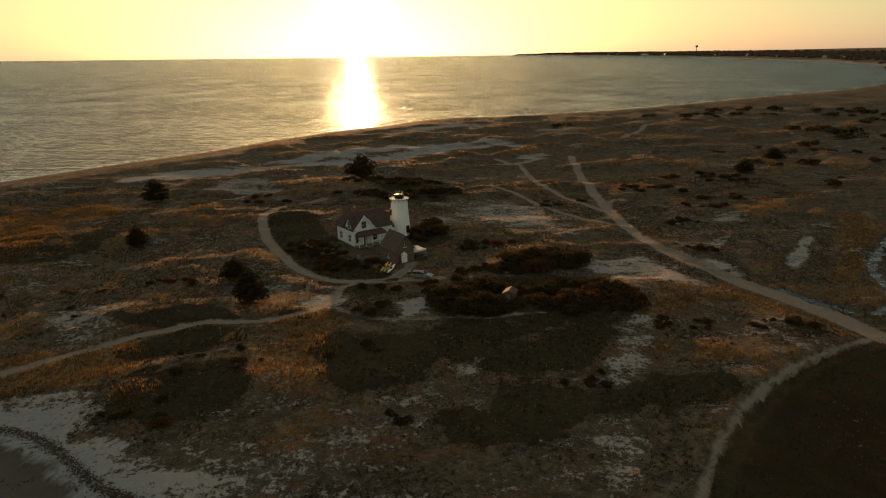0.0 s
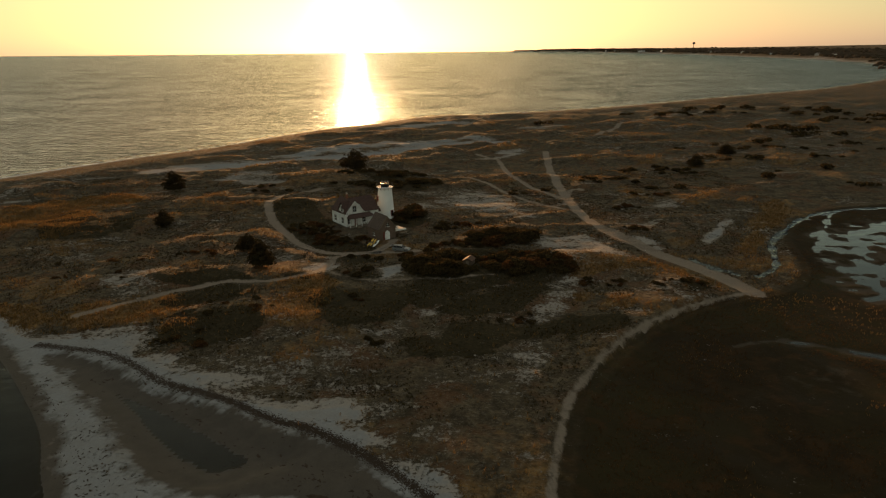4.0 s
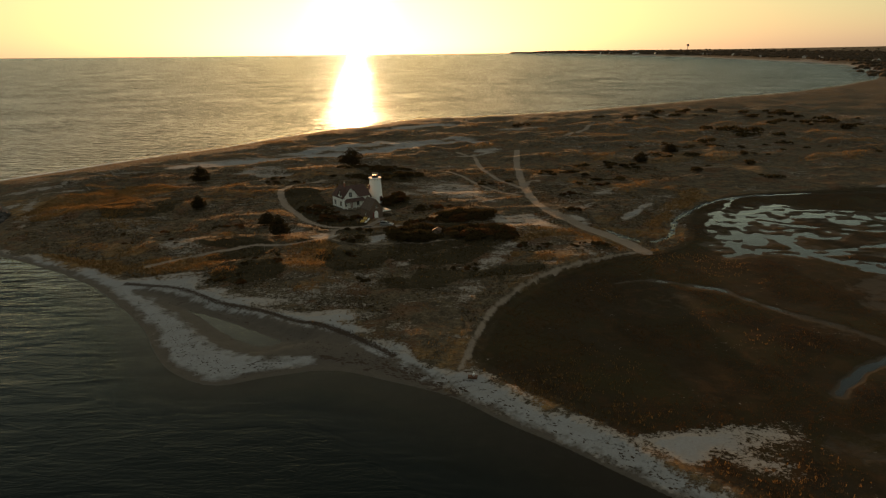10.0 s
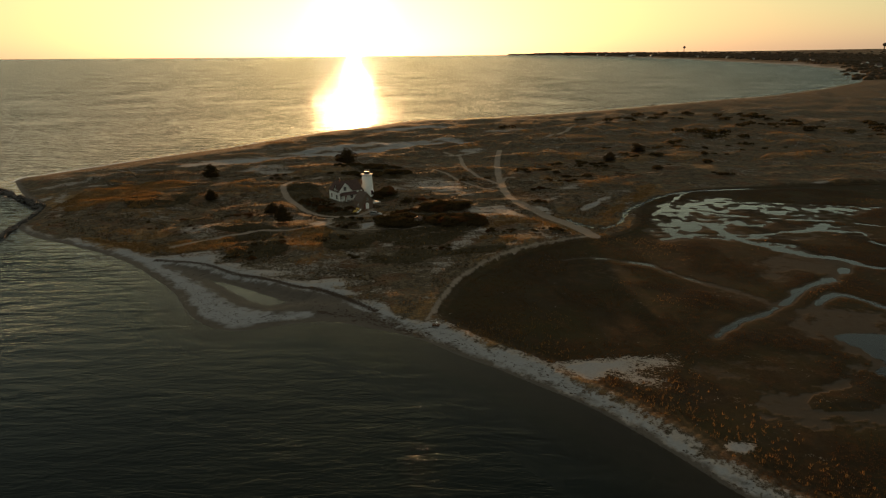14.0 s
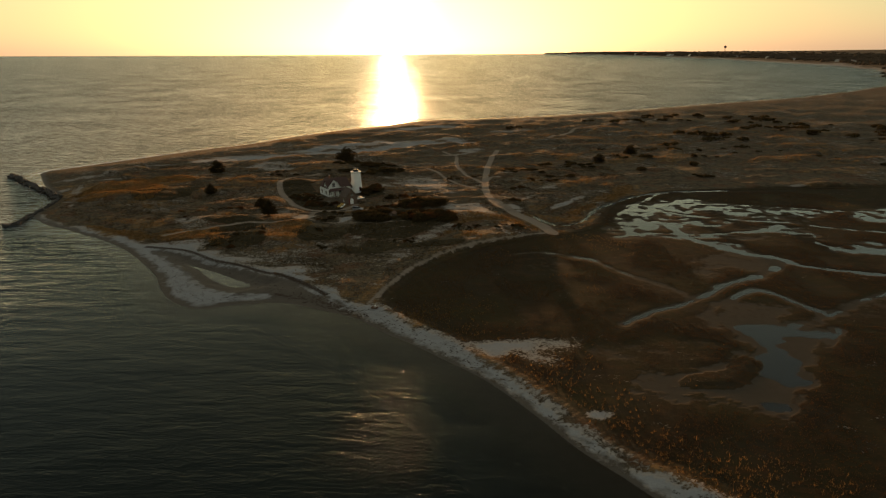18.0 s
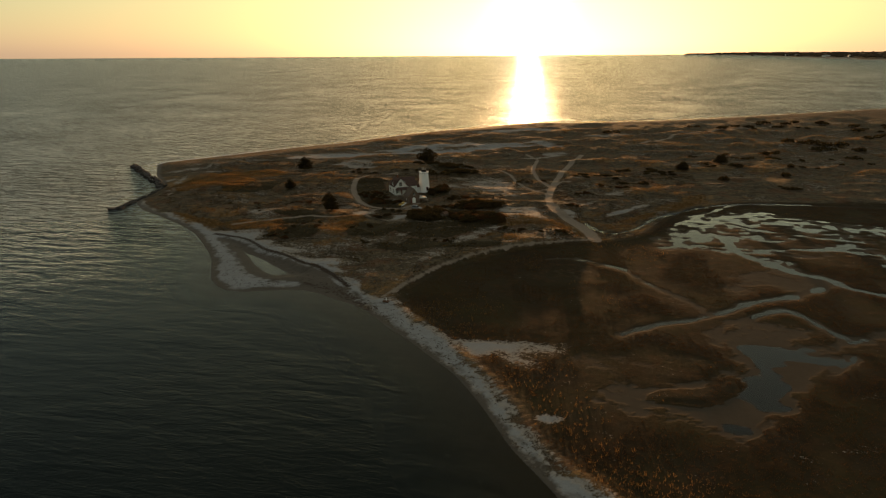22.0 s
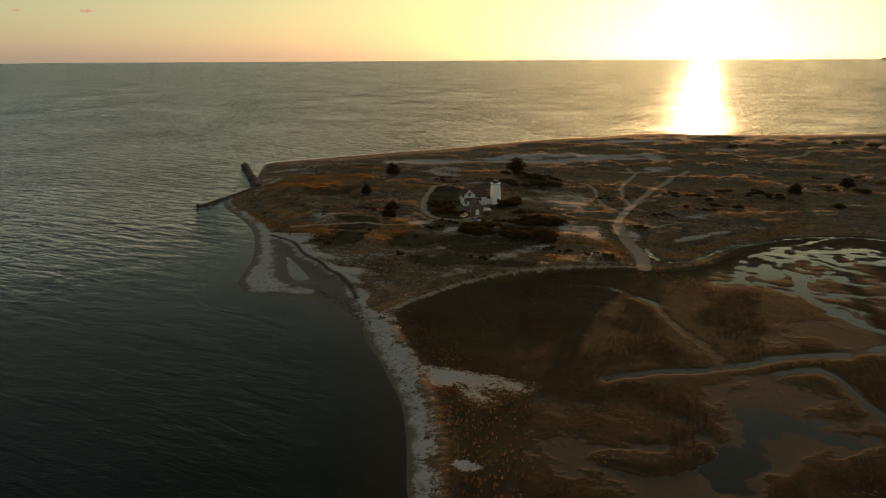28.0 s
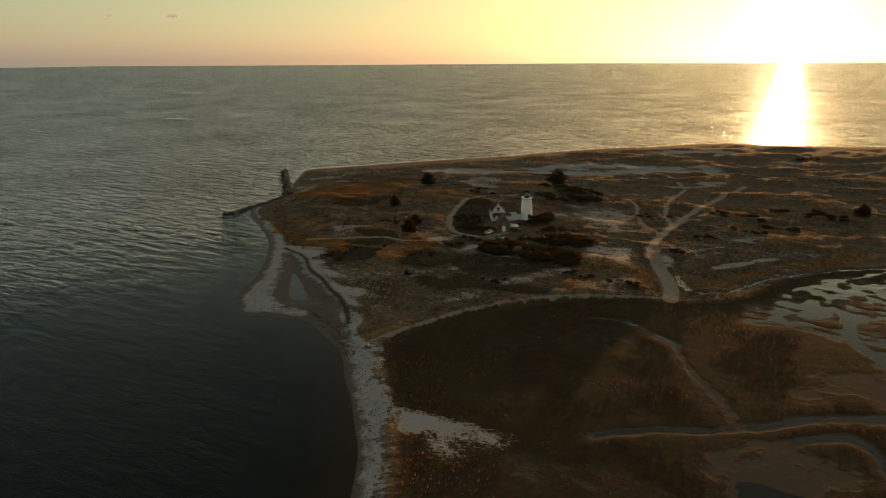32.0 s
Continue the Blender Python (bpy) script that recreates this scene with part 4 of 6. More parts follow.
def window(parent, x, z, w, h, face, turn=0.0):
    """A sash window on a wall: frame, sill, two panes and a meeting rail. face: how far along the wall's normal it sits."""
    m = pose(0, 0, 0, 0, 0, turn) @ Matrix.Translation((x, -face, z))
    t = 0.11
    bm = boxes((-w / 2 - t, -w / 2, -0.06, 0.05, 0, h), (w / 2, w / 2 + t, -0.06, 0.05, 0, h), (-w / 2 - t, w / 2 + t, -0.07, 0.05, h, h + t))
    bmesh.ops.transform(bm, matrix=m, verts=bm.verts)
    win = part("window", bm, BARE_WOOD, parent, "window with a weathered dark frame")
    bm = boxes((-w / 2 - 0.16, w / 2 + 0.16, -0.12, 0.05, -0.09, 0))
    bmesh.ops.transform(bm, matrix=m, verts=bm.verts)
    part("sill", bm, WHITE_PAINT, win)
    for z0, z1 in ((0, h / 2 - 0.03), (h / 2 + 0.03, h)):
        bm = boxes((-w / 2, w / 2, -0.01, 0.03, z0, z1))
        bmesh.ops.transform(bm, matrix=m, verts=bm.verts)
        part("pane", bm, PANE, win)
    bm = boxes((-w / 2, w / 2, -0.04, 0.04, h / 2 - 0.03, h / 2 + 0.03), (-0.02, 0.02, -0.035, 0.035, 0, h / 2 - 0.03), (-0.02, 0.02, -0.035, 0.035, h / 2 + 0.03, h))
    bmesh.ops.transform(bm, matrix=m, verts=bm.verts)
    part("glazing_bar", bm, WHITE_PAINT, win)
    return win


def slope(parent, corners, material, thick=0.16, name="roof_slope", up=(0, 0, 1)):
    """A roof slab over four corners."""
    bm = bmesh.new()
    up = Vector(up) * thick
    lo, hi = [bm.verts.new(c) for c in corners], [bm.verts.new(Vector(c) + up) for c in corners]
    bm.faces.new(lo[::-1])
    bm.faces.new(hi)
    n = len(corners)
    for i in range(n):
        bm.faces.new((lo[i], lo[(i + 1) % n], hi[(i + 1) % n], hi[i]))
    return part(name, bm, material, parent)


TURN = 34.4
YARD = 0.15

# ---------------------------------------------------------------- keeper's house


def keepers_house():
    h = thing("keepers_house", pose(-23.3, 159.6, YARD, 0, 0, TURN + 0.8), "white clapboard cottage with steep dark roofs beside the lighthouse", "house")
    E, R, W, D, L = 4.15, 7.3, 5.55, 8.3, 10.3
    part("foundation", boxes((0.05, L - 0.05, 0.05, D - 0.05, -0.5, 0.3)), STONE_GREY, h)
    bm = bmesh.new()
    prism(bm, [(0, 0.3), (W, 0.3), (W, E), (W / 2, R), (0, E)], "y", 0, D)
    prism(bm, [(0.004, 0.3), (D - 0.004, 0.3), (D - 0.004, E), (D / 2, R - 0.004), (0.004, E)], "x", W - 0.2, L)
    prism(bm, [(0.1, E - 0.4), (4.5, E - 0.4), (4.5, E), (2.3, 6.9), (0.1, E)], "x", -0.006, W / 2)
    part("wall", bm, WHITE_BOARD, h)
    o, dz = 0.32, 0.02
    k = (R - E) / (W / 2)
    # front-to-back wing
    for side in (-1, 1):
        xe = W / 2 + side * (W / 2 + o)
        ze = E - o * k
        slope(h, [(W / 2, -o, R + dz), (W / 2, D + o, R + dz), (xe, D + o, ze + dz), (xe, -o, ze + dz)], DARK_ROOF)
    # long wing
    k2 = (R - E) / (D / 2)
    for y0, ye in ((D / 2, -o), (D / 2, D + o)):
        slope(h, [(W / 2, y0, R + 0.012), (L + o, y0, R + 0.012), (L + o, ye, E - o * k2 + 0.012), (W - 0.1, ye, E - o * k2 + 0.012), (W - 0.1, ye * 0.0 + (y0 + ye) / 2, (R + E) / 2)], DARK_ROOF)
    # gable on the side wall
    k3 = (6.9 - E) / 2.2
    for y0, ye in ((2.3, 0.1 - 0.28), (2.3, 4.5 + 0.28)):
        slope(h, [(-o, y0, 6.93), (W / 2 - 0.3, y0, 6.93), (0.35, ye, E - 0.28 * k3 + 0.03), (-o, ye, E - 0.28 * k3 + 0.03)], DARK_ROOF)
    # bargeboards
    for x0, x1, z0, z1 in ((-o, W / 2, E - o * k, R), (W + o, W / 2, E - o * k, R)):
        bm = bmesh.new()
        prism(bm, [(x0, z0 - 0.12), (x1, z1 - 0.12), (x1, z1 + 0.14), (x0, z0 + 0.14)], "y", -o - 0.05, -o - 0.006)
        part("bargeboard", bm, WHITE_PAINT, h)
    # corner boards
    for x, y in ((0, 0), (L, 0), (0, D), (L, D)):
        part("corner_board", boxes((x - 0.09, x + 0.09, y - 0.09, y + 0.09, 0.3, E - 0.05)), WHITE_PAINT, h)
    # chimney
    ch = part("chimney", boxes((2.5, 3.0, 4.0, 4.5, 6.2, 8.4), (2.44, 3.06, 3.94, 4.56, 8.4, 8.54)), BRICK_RED, h, "red brick chimney with a pale pot")
    bm = turned(bmesh.new(), [(0.2, 8.66), (0.17, 9.05), (0.2, 9.1)], 10, (2.75, 4.25))
    part("chimney_pot", bm, PALE_ROOF, ch)
    # windows and door
    window(h, 2.75, 4.25, 0.95, 1.55, 0.012)
    for x in (1.0, 5.6):
        window(h, x, 1.0, 0.85, 1.45, 0.012)
    for y, z, w, hh in ((2.3, 4.25, 0.8, 1.45), (2.1, 1.0, 0.95, 1.5), (6.5, 1.0, 0.95, 1.5)):
        window(h, -y, z, w, hh, 0.012, -90.0)
    window(h, 4.2, 4.0, 0.7, 0.9, L + 0.01, 90.0)
    d = part("door", boxes((2.55, 3.45, -0.06, 0.02, 0.34, 2.4)), RED_PAINT, h, "dark front door under the porch")
    part("door_frame", boxes((2.43, 2.55, -0.08, 0.0, 0.34, 2.5), (3.45, 3.57, -0.08, 0.0, 0.34, 2.5), (2.43, 3.57, -0.08, 0.0, 2.4, 2.5)), WHITE_PAINT, d)
    bm = bmesh.new()
    bmesh.ops.create_icosphere(bm, subdivisions=1, radius=0.045, matrix=Matrix.Translation((3.35, -0.1, 1.35)))
    part("door_knob", bm, BLACK_METAL, d)
    # porch
    p0, p1, yo, zi, zo = 0.15, 8.1, -2.0, 3.55, 2.75
    por = part("porch_roof", prism(bmesh.new(), [(0.0, zi), (0.0, zi + 0.14), (yo, zo + 0.14), (yo, zo)], "x", p0 + 0.9, p1 - 0.5), DARK_ROOF, h)
    for x, xi in ((p0, p0 + 0.9), (p1, p1 - 0.5)):
        bm = bmesh.new()
        v = [bm.verts.new(q) for q in ((xi, -0.004, zi), (xi, yo, zo), (x, yo, zo), (x, -0.004, zo), (xi, -0.004, zi + 0.14), (xi, yo, zo + 0.14), (x, yo, zo + 0.1), (x, -0.004, zo + 0.1))]
        for f in ((0, 1, 2), (0, 2, 3), (4, 6, 5), (4, 7, 6), (1, 5, 6, 2), (2, 6, 7, 3), (3, 7, 4, 0), (0, 4, 5, 1)):
            bm.faces.new([v[i] for i in f])
        part("porch_hip", bm, DARK_ROOF, por)
    part("porch_floor", boxes((p0 + 0.1, p1 - 0.1, yo + 0.1, -0.01, 0.12, 0.28)), BARE_WOOD, h)
    for x in (p0 + 0.25, 2.2, 4.0, 5.9, p1 - 0.25):
        part("porch_post", boxes((x - 0.07, x + 0.07, yo + 0.15, yo + 0.29, 0.28, zo + 0.02)), WHITE_PAINT, h)
    part("porch_rail", boxes((4.1, p1 - 0.3, yo + 0.19, yo + 0.25, 1.1, 1.18), (4.1, p1 - 0.3, yo + 0.19, yo + 0.25, 0.42, 0.48)), BARE_WOOD, h)
    for i in range(18):
        x = 4.25 + i * 0.2
        part("baluster", boxes((x, x + 0.04, yo + 0.2, yo + 0.24, 0.48, 1.1)), BARE_WOOD, h)
    for i in range(2):
        part("step", boxes((2.4, 3.7, yo - 0.3 * (i + 1) + 0.1, yo - 0.3 * i + 0.1, -0.3, 0.16 - 0.14 * i)), BARE_WOOD, h)
    # passage to the tower
    bm = bmesh.new()
    prism(bm, [(2.6, -0.3), (5.1, -0.3), (5.1, 2.7), (3.85, 3.7), (2.6, 2.7)], "x", L + 0.004, 12.6)
    pas = part("passage", bm, WHITE_BOARD, h, "low white covered passage to the tower")
    for y0, ye in ((3.85, 2.35), (3.85, 5.35)):
        slope(pas, [(L + 0.33, y0, 3.73), (12.7, y0, 3.73), (12.7, ye, 2.53), (L + 0.33, ye, 2.53)], DARK_ROOF, 0.12)
    return h


keepers_house()


def lighthouse():
    t = thing("lighthouse_tower", pose(-13.2, 171.7, YARD, 0, 0, 0), "white tapering round lighthouse tower without its lantern", "lighthouse")
    H, r0, r1 = 9.1, 2.64, 2.03
    bm = turned(bmesh.new(), [(r0 + 0.25, -0.6), (r0 + 0.22, 0.25), (r0, 0.3), (r0 + (r1 - r0) * 0.5, H * 0.5), (r1, H - 0.25)], 40)
    part("shaft", bm, TOWER_PAINT, t, smooth=False)
    bm = turned(bmesh.new(), [(r1, H - 0.25), (r1 + 0.1, H - 0.12), (r1 + 0.12, H - 0.02), (r1 + 0.42, H), (r1 + 0.45, H + 0.1), (r1 + 0.4, H + 0.12)], 40)
    part("gallery", bm, WHITE_PAINT, t)
    for i in range(12):
        q = 2 * math.pi * i / 12
        c, s = math.cos(q), math.sin(q)
        bm = tube(bmesh.new(), (c * (r1 - 0.05), s * (r1 - 0.05), H - 0.75), (c * (r1 + 0.36), s * (r1 + 0.36), H - 0.02), 0.05, 0.04, 4)
        part("bracket", bm, BLACK_METAL, t)
    rr = r1 + 0.36
    n = 20
    for i in range(n):
        q = 2 * math.pi * i / n
        bm = tube(bmesh.new(), (rr * math.cos(q), rr * math.sin(q), H + 0.12), (rr * math.cos(q), rr * math.sin(q), H + 1.1), 0.035, None, 5)
        part("rail_post", bm, BLACK_METAL, t)
    for z in (0.5, 0.8, 1.1):
        bm = bmesh.new()
        for i in range(40):
            q0, q1 = 2 * math.pi * i / 40, 2 * math.pi * (i + 1) / 40
            tube(bm, (rr * math.cos(q0), rr * math.sin(q0), H + z), (rr * math.cos(q1), rr * math.sin(q1), H + z), 0.025, None, 4)
        part("rail", bm, BLACK_METAL, t)
    bm = turned(bmesh.new(), [(1.15, H + 0.12), (1.15, H + 0.85), (1.25, H + 0.9), (1.2, H + 0.98), (0.5, H + 1.1), (0.12, H + 1.12)], 28)
    part("watch_room", bm, BLACK_METAL, t, "low black drum with a capped roof")
    for x, y, z in ((-0.8, 0.5, 0.9), (0.85, 0.2, 0.9), (0.0, -0.3, 1.05)):
        bm = tube(bmesh.new(), (x, y, H + z), (x, y, H + z + 0.55), 0.05)
        box(bm, x - 0.22, x + 0.22, y - 0.1, y + 0.1, H + z + 0.5, H + z + 0.85)
        part("beacon", bm, PALE_ROOF, t, "small pale lamp on a pipe")
    # two windows and a door low down
    for az, z, w, hh in ((-158.0, 5.2, 0.7, 1.3), (-38.0, 0.9, 0.75, 1.45), (60.0, 4.0, 0.7, 1.3)):
        r = r0 + (r1 - r0) * (z + hh / 2) / H
        m = pose(0, 0, 0, 0, 0, az + 90)
        bm = boxes((-w / 2 - 0.14, w / 2 + 0.14, -r - 0.18, -r + 0.5, z - 0.12, z + hh + 0.16))
        bmesh.ops.transform(bm, matrix=m, verts=bm.verts)
        f = part("window", bm, RED_PAINT, t, "deep window with a dull red frame")
        bm = boxes((-w / 2, w / 2, -r - 0.195, -r - 0.16, z, z + hh))
        bmesh.ops.transform(bm, matrix=m, verts=bm.verts)
        part("pane", bm, PANE, f)
        bm = boxes((-w / 2, w / 2, -r - 0.215, -r - 0.19, z + hh / 2 - 0.03, z + hh / 2 + 0.03))
        bmesh.ops.transform(bm, matrix=m, verts=bm.verts)
        part("glazing_bar", bm, RED_PAINT, f)
    return t


lighthouse()


def boathouse():
    s = thing("boathouse", pose(-10.9, 147.5, 0.1, 0, 0, TURN), "weathered grey-brown shingled shed with a white door", "shed")
    w, D, E, R = 2.5, 5.8, 3.05, 6.25
    bm = prism(bmesh.new(), [(-w, -0.3), (w, -0.3), (w, E), (0, R), (-w, E)], "y", 0, D)
    part("wall", bm, GREY_BOARD, s)
    k = (R - E) / w
    for side in (-1, 1):
        xe = side * (w + 0.25)
        slope(s, [(0, -0.25, R + 0.02), (0, D + 0.25, R + 0.02), (xe, D + 0.25, E - 0.25 * k + 0.02), (xe, -0.25, E - 0.25 * k + 0.02)], GREY_ROOF, 0.13)
        bm = prism(bmesh.new(), [(xe, E - 0.25 * k - 0.1), (0, R - 0.1), (0, R + 0.12), (xe, E - 0.25 * k + 0.12)], "y", -0.3, -0.256)
        part("bargeboard", bm, BARE_WOOD, s)
    door = part("door", prism(bmesh.new(), [(-0.75, 0.02), (0.72, 0.02), (0.72, 1.95), (0.0, 2.55), (-0.75, 1.95)], "y", -0.1, -0.02), WHITE_PAINT, s, "white boarded door with a pointed head")
    for z in (0.4, 1.7):
        part("hinge", boxes((-0.72, -0.3, -0.125, -0.1, z, z + 0.06)), BLACK_METAL, door)
    part("latch", boxes((0.5, 0.62, -0.15, -0.1, 1.05, 1.12)), BLACK_METAL, door)
    part("door_leaf", boxes((-1.35, -0.8, -0.2, -0.13, 0.02, 2.2)), RED_PAINT, s, "dark red shutter leaf folded back")
    window(s, 0.15, 3.5, 0.75, 0.9, 0.012)
    window(s, -2.5, 1.0, 0.8, 1.1, w + 0.012, -90.0)
    # lean-to
    part("lean_to_roof", prism(bmesh.new(), [(w + 0.03, 2.2), (w + 0.03, 2.34), (w + 3.4, 1.95), (w + 3.4, 1.81)], "y", 0.3, 4.0), PALE_ROOF, s, "pale flat lean-to roof")
    part("fascia", boxes((w + 0.1, w + 3.4, 0.24, 0.296, 1.72, 2.12)), WHITE_PAINT, s)
    for x, y in ((w + 3.2, 0.5), (w + 3.2, 3.8), (w + 1.6, 0.5)):
        part("post", boxes((x - 0.06, x + 0.06, y - 0.06, y + 0.06, -0.3, 1.84)), BARE_WOOD, s)
    return s


boathouse()


def placed(x, y, turn, lift=0.0):
    return pose(x, y, height(x, y) + lift, 0, 0, turn)


def garden_table(x, y, turn):
    t = thing("picnic_table", placed(x, y, turn), "grey wooden table beside the boathouse under the lean-to", "table")
    for i in range(5):
        part("board", boxes((-0.9, 0.9, -0.38 + i * 0.155, -0.245 + i * 0.155, 0.72, 0.76)), BARE_WOOD, t)
    for sx in (-0.7, 0.7):
        for sy in (-0.3, 0.3):
            part("leg", boxes((sx - 0.04, sx + 0.04, sy - 0.04, sy + 0.04, 0, 0.72)), BARE_WOOD, t)
    for sy in (-0.75, 0.75):
        part("bench_seat", boxes((-0.9, 0.9, sy - 0.13, sy + 0.13, 0.42, 0.46)), BARE_WOOD, t)
    return t


garden_table(-6.7, 151.5, TURN)


def car():
    silver = plain("silver_car_paint", (0.22, 0.222, 0.225), 0.5, 0.15, vary=0.1).m
    rubber = plain("tyre_rubber", (0.02, 0.02, 0.02), 0.9).m
    alloy = plain("alloy_wheel", (0.45, 0.45, 0.46), 0.35, 0.9).m
    lamp = plain("lamp_glass", (0.65, 0.65, 0.62), 0.1).m
    red = plain("tail_lamp", (0.35, 0.02, 0.02), 0.2).m
    c = thing("parked_car", placed(-6.7, 136.9, -17.0) @ Matrix.Diagonal((0.95, 0.95, 0.98, 1)), "silver estate car parked in the yard with its tailgate open", "car")
    # length along x, front towards +x
    bm = prism(bmesh.new(), [(-2.2, 0.35), (2.15, 0.3), (2.3, 0.5), (2.28, 0.72), (1.95, 0.88), (1.0, 1.0), (-2.1, 1.02), (-2.28, 0.9), (-2.3, 0.5)], "y", -0.88, 0.88)
    part("body", rounded(bm, 0.07), silver, c, smooth=False)
    bm = prism(bmesh.new(), [(-2.05, 1.0), (1.05, 0.98), (0.25, 1.48), (-0.4, 1.55), (-1.75, 1.53)], "y", -0.74, 0.74)
    cab = part("cabin", rounded(bm, 0.06), silver, c)
    for y0, y1 in ((-0.752, -0.735), (0.735, 0.752)):
        for xs in ([(-1.9, 1.06), (-1.0, 1.06), (-1.0, 1.45), (-1.7, 1.44)], [(-0.93, 1.06), (-0.1, 1.06), (-0.1, 1.46), (-0.93, 1.45)], [(-0.03, 1.06), (0.82, 1.05), (0.2, 1.42), (-0.03, 1.45)]):
            part("side_window", prism(bmesh.new(), xs, "y", y0, y1), PANE, cab)
    bm = bmesh.new()
    v = [bm.verts.new(p) for p in ((1.06, -0.66, 1.02), (1.06, 0.66, 1.02), (0.3, 0.62, 1.47), (0.3, -0.62, 1.47))]
    bm.faces.new(v)
    bmesh.ops.solidify(bm, geom=bm.faces[:], thickness=-0.03)
    part("windscreen", bm, PANE, cab)
    for y in (-0.5, 0.5):
        part("roof_rail", rounded(boxes((-1.6, 0.1, y - 0.02, y + 0.02, 1.58, 1.62)), 0.008, 1), BLACK_METAL, cab)
    for x in (-1.4, 1.4):
        for y, s in ((-0.82, -1), (0.82, 1)):
            bm = tube(bmesh.new(), (x, y - 0.1, 0.33), (x, y + 0.1, 0.33), 0.33, None, 20)
            w = part("wheel", rounded(bm, 0.03, 1), rubber, c)
            bm = tube(bmesh.new(), (x, y + s * 0.06, 0.33), (x, y + s * 0.115, 0.33), 0.2, 0.18, 14)
            part("rim", bm, alloy, w)
    for y in (-0.62, 0.62):
        part("headlight", rounded(boxes((2.12, 2.3, y - 0.2, y + 0.2, 0.62, 0.76)), 0.03, 1), lamp, c)
        part("tail_light", rounded(boxes((-2.31, -2.2, y - 0.12, y + 0.12, 0.7, 0.98)), 0.02, 1), red, c)
    for y in (-0.9, 0.9):
        part("wing_mirror", rounded(boxes((0.72, 0.88, y - 0.1, y + 0.1, 1.02, 1.14)), 0.02, 1), silver, c)
    part("number_plate", boxes((2.29, 2.32, -0.25, 0.25, 0.42, 0.53)), lamp, c)
    gate = part("tailgate", rounded(boxes((-0.03, 1.05, -0.68, 0.68, -0.04, 0.03), (0.95, 1.08, -0.6, 0.6, -0.16, -0.04)), 0.015, 1), silver, c, "raised tailgate")
    gate.matrix_basis = pose(-1.82, 0, 1.56, 0, 12, 180)
    g = part("rear_window", boxes((0.12, 0.7, -0.56, 0.56, 0.032, 0.045)), PANE, gate)
    part("load_floor", boxes((-2.24, -1.2, -0.62, 0.62, 1.03, 1.06)), BLACK_METAL, c)
    return c


car()


def kayak(color_name, color, x, y, z, turn, rise, label):
    m = plain(color_name, color, 0.4, vary=0.15).m
    k = thing("kayak", pose(x, y, z, 0, -rise, turn), label, "kayak", "kayaks by the boathouse")
    bm = bmesh.new()
    n, rows = 14, []
    for i in range(n + 1):
        u = -1 + 2 * i / n
        w = 0.33 * (1 - abs(u) ** 2.4) + 0.01
        hgt = 0.18 * (1 - abs(u) ** 3) + 0.02
        keel = 0.12 * u * u * u * u
        rows.append([bm.verts.new((u * 1.75, w * math.cos(q), keel + hgt * math.sin(q) + 0.18)) for q in np.linspace(0, 2 * math.pi, 10, endpoint=False)])
    for a, b in zip(rows, rows[1:]):
        for i in range(10):
            bm.faces.new((a[i], a[(i + 1) % 10], b[(i + 1) % 10], b[i]))
    bm.faces.new(rows[0])
    bm.faces.new(rows[-1][::-1])
    part("hull", bm, m, k, smooth=True)
    bm = bmesh.new()
    bmesh.ops.create_cone(bm, cap_ends=True, segments=14, radius1=0.3, radius2=0.27, depth=0.05, matrix=Matrix.Translation((0, 0, 0.375)) @ Matrix.Diagonal((1.5, 0.75, 1, 1)))
    part("cockpit", bm, BLACK_METAL, k)
    return k


def kayak_rack(x, y, turn):
    r = thing("kayak_rack", placed(x, y, turn), "dark wooden rack that holds kayaks in the yard", "rack")
    for sx in (-0.9, 0.9):
        for sy in (-0.6, 0.6):
            part("post", boxes((sx - 0.05, sx + 0.05, sy - 0.05, sy + 0.05, -0.2, 1.15)), BARE_WOOD, r)
        part("cross_bar", boxes((sx - 0.05, sx + 0.05, -0.75, 0.75, 1.15, 1.24)), BARE_WOOD, r)
        part("lower_bar", boxes((sx - 0.05, sx + 0.05, -0.75, 0.75, 0.45, 0.54)), BARE_WOOD, r)
    return r


rack_z = height(-14.2, 141.4)
kayak_rack(-14.2, 141.4, 58)
kayak("yellow_plastic", (0.62, 0.40, 0.05), -14.7, 141.6, rack_z + 0.74, 62, 20, "yellow plastic kayak leaning up on the wooden rack")
kayak("yellow_hull", (0.60, 0.36, 0.06), -14.0, 141.2, rack_z + 0.74, 62, 20, "yellow plastic kayak leaning up on the wooden rack")
kayak("white_hull", (0.75, 0.74, 0.70), -13.25, 140.8, rack_z + 0.6, 64, 17, "white kayak leaning beside the wooden rack")


def garden_shed():
    s = thing("garden_shed", placed(9.4, 119.6, -20) @ Matrix.Diagonal((0.85, 1.0, 0.68, 1)), "small brown wooden hut with a dull roof among shrubs", "hut")
    part("wall", prism(bmesh.new(), [(-1.2, -0.2), (1.2, -0.2), (1.2, 1.8), (0, 2.6), (-1.2, 1.8)], "y", -1.2, 1.2), boards("hut_board", (0.13, 0.088, 0.06), 0.2), s)
    for side in (-1, 1):
        slope(s, [(0, -1.4, 2.62), (0, 1.4, 2.62), (side * 1.4, 1.4, 1.69), (side * 1.4, -1.4, 1.69)], RUST_WOOD, 0.08)
    part("door", boxes((-0.4, 0.4, -1.25, -1.205, 0, 1.75)), BARE_WOOD, s)
    return s


garden_shed()


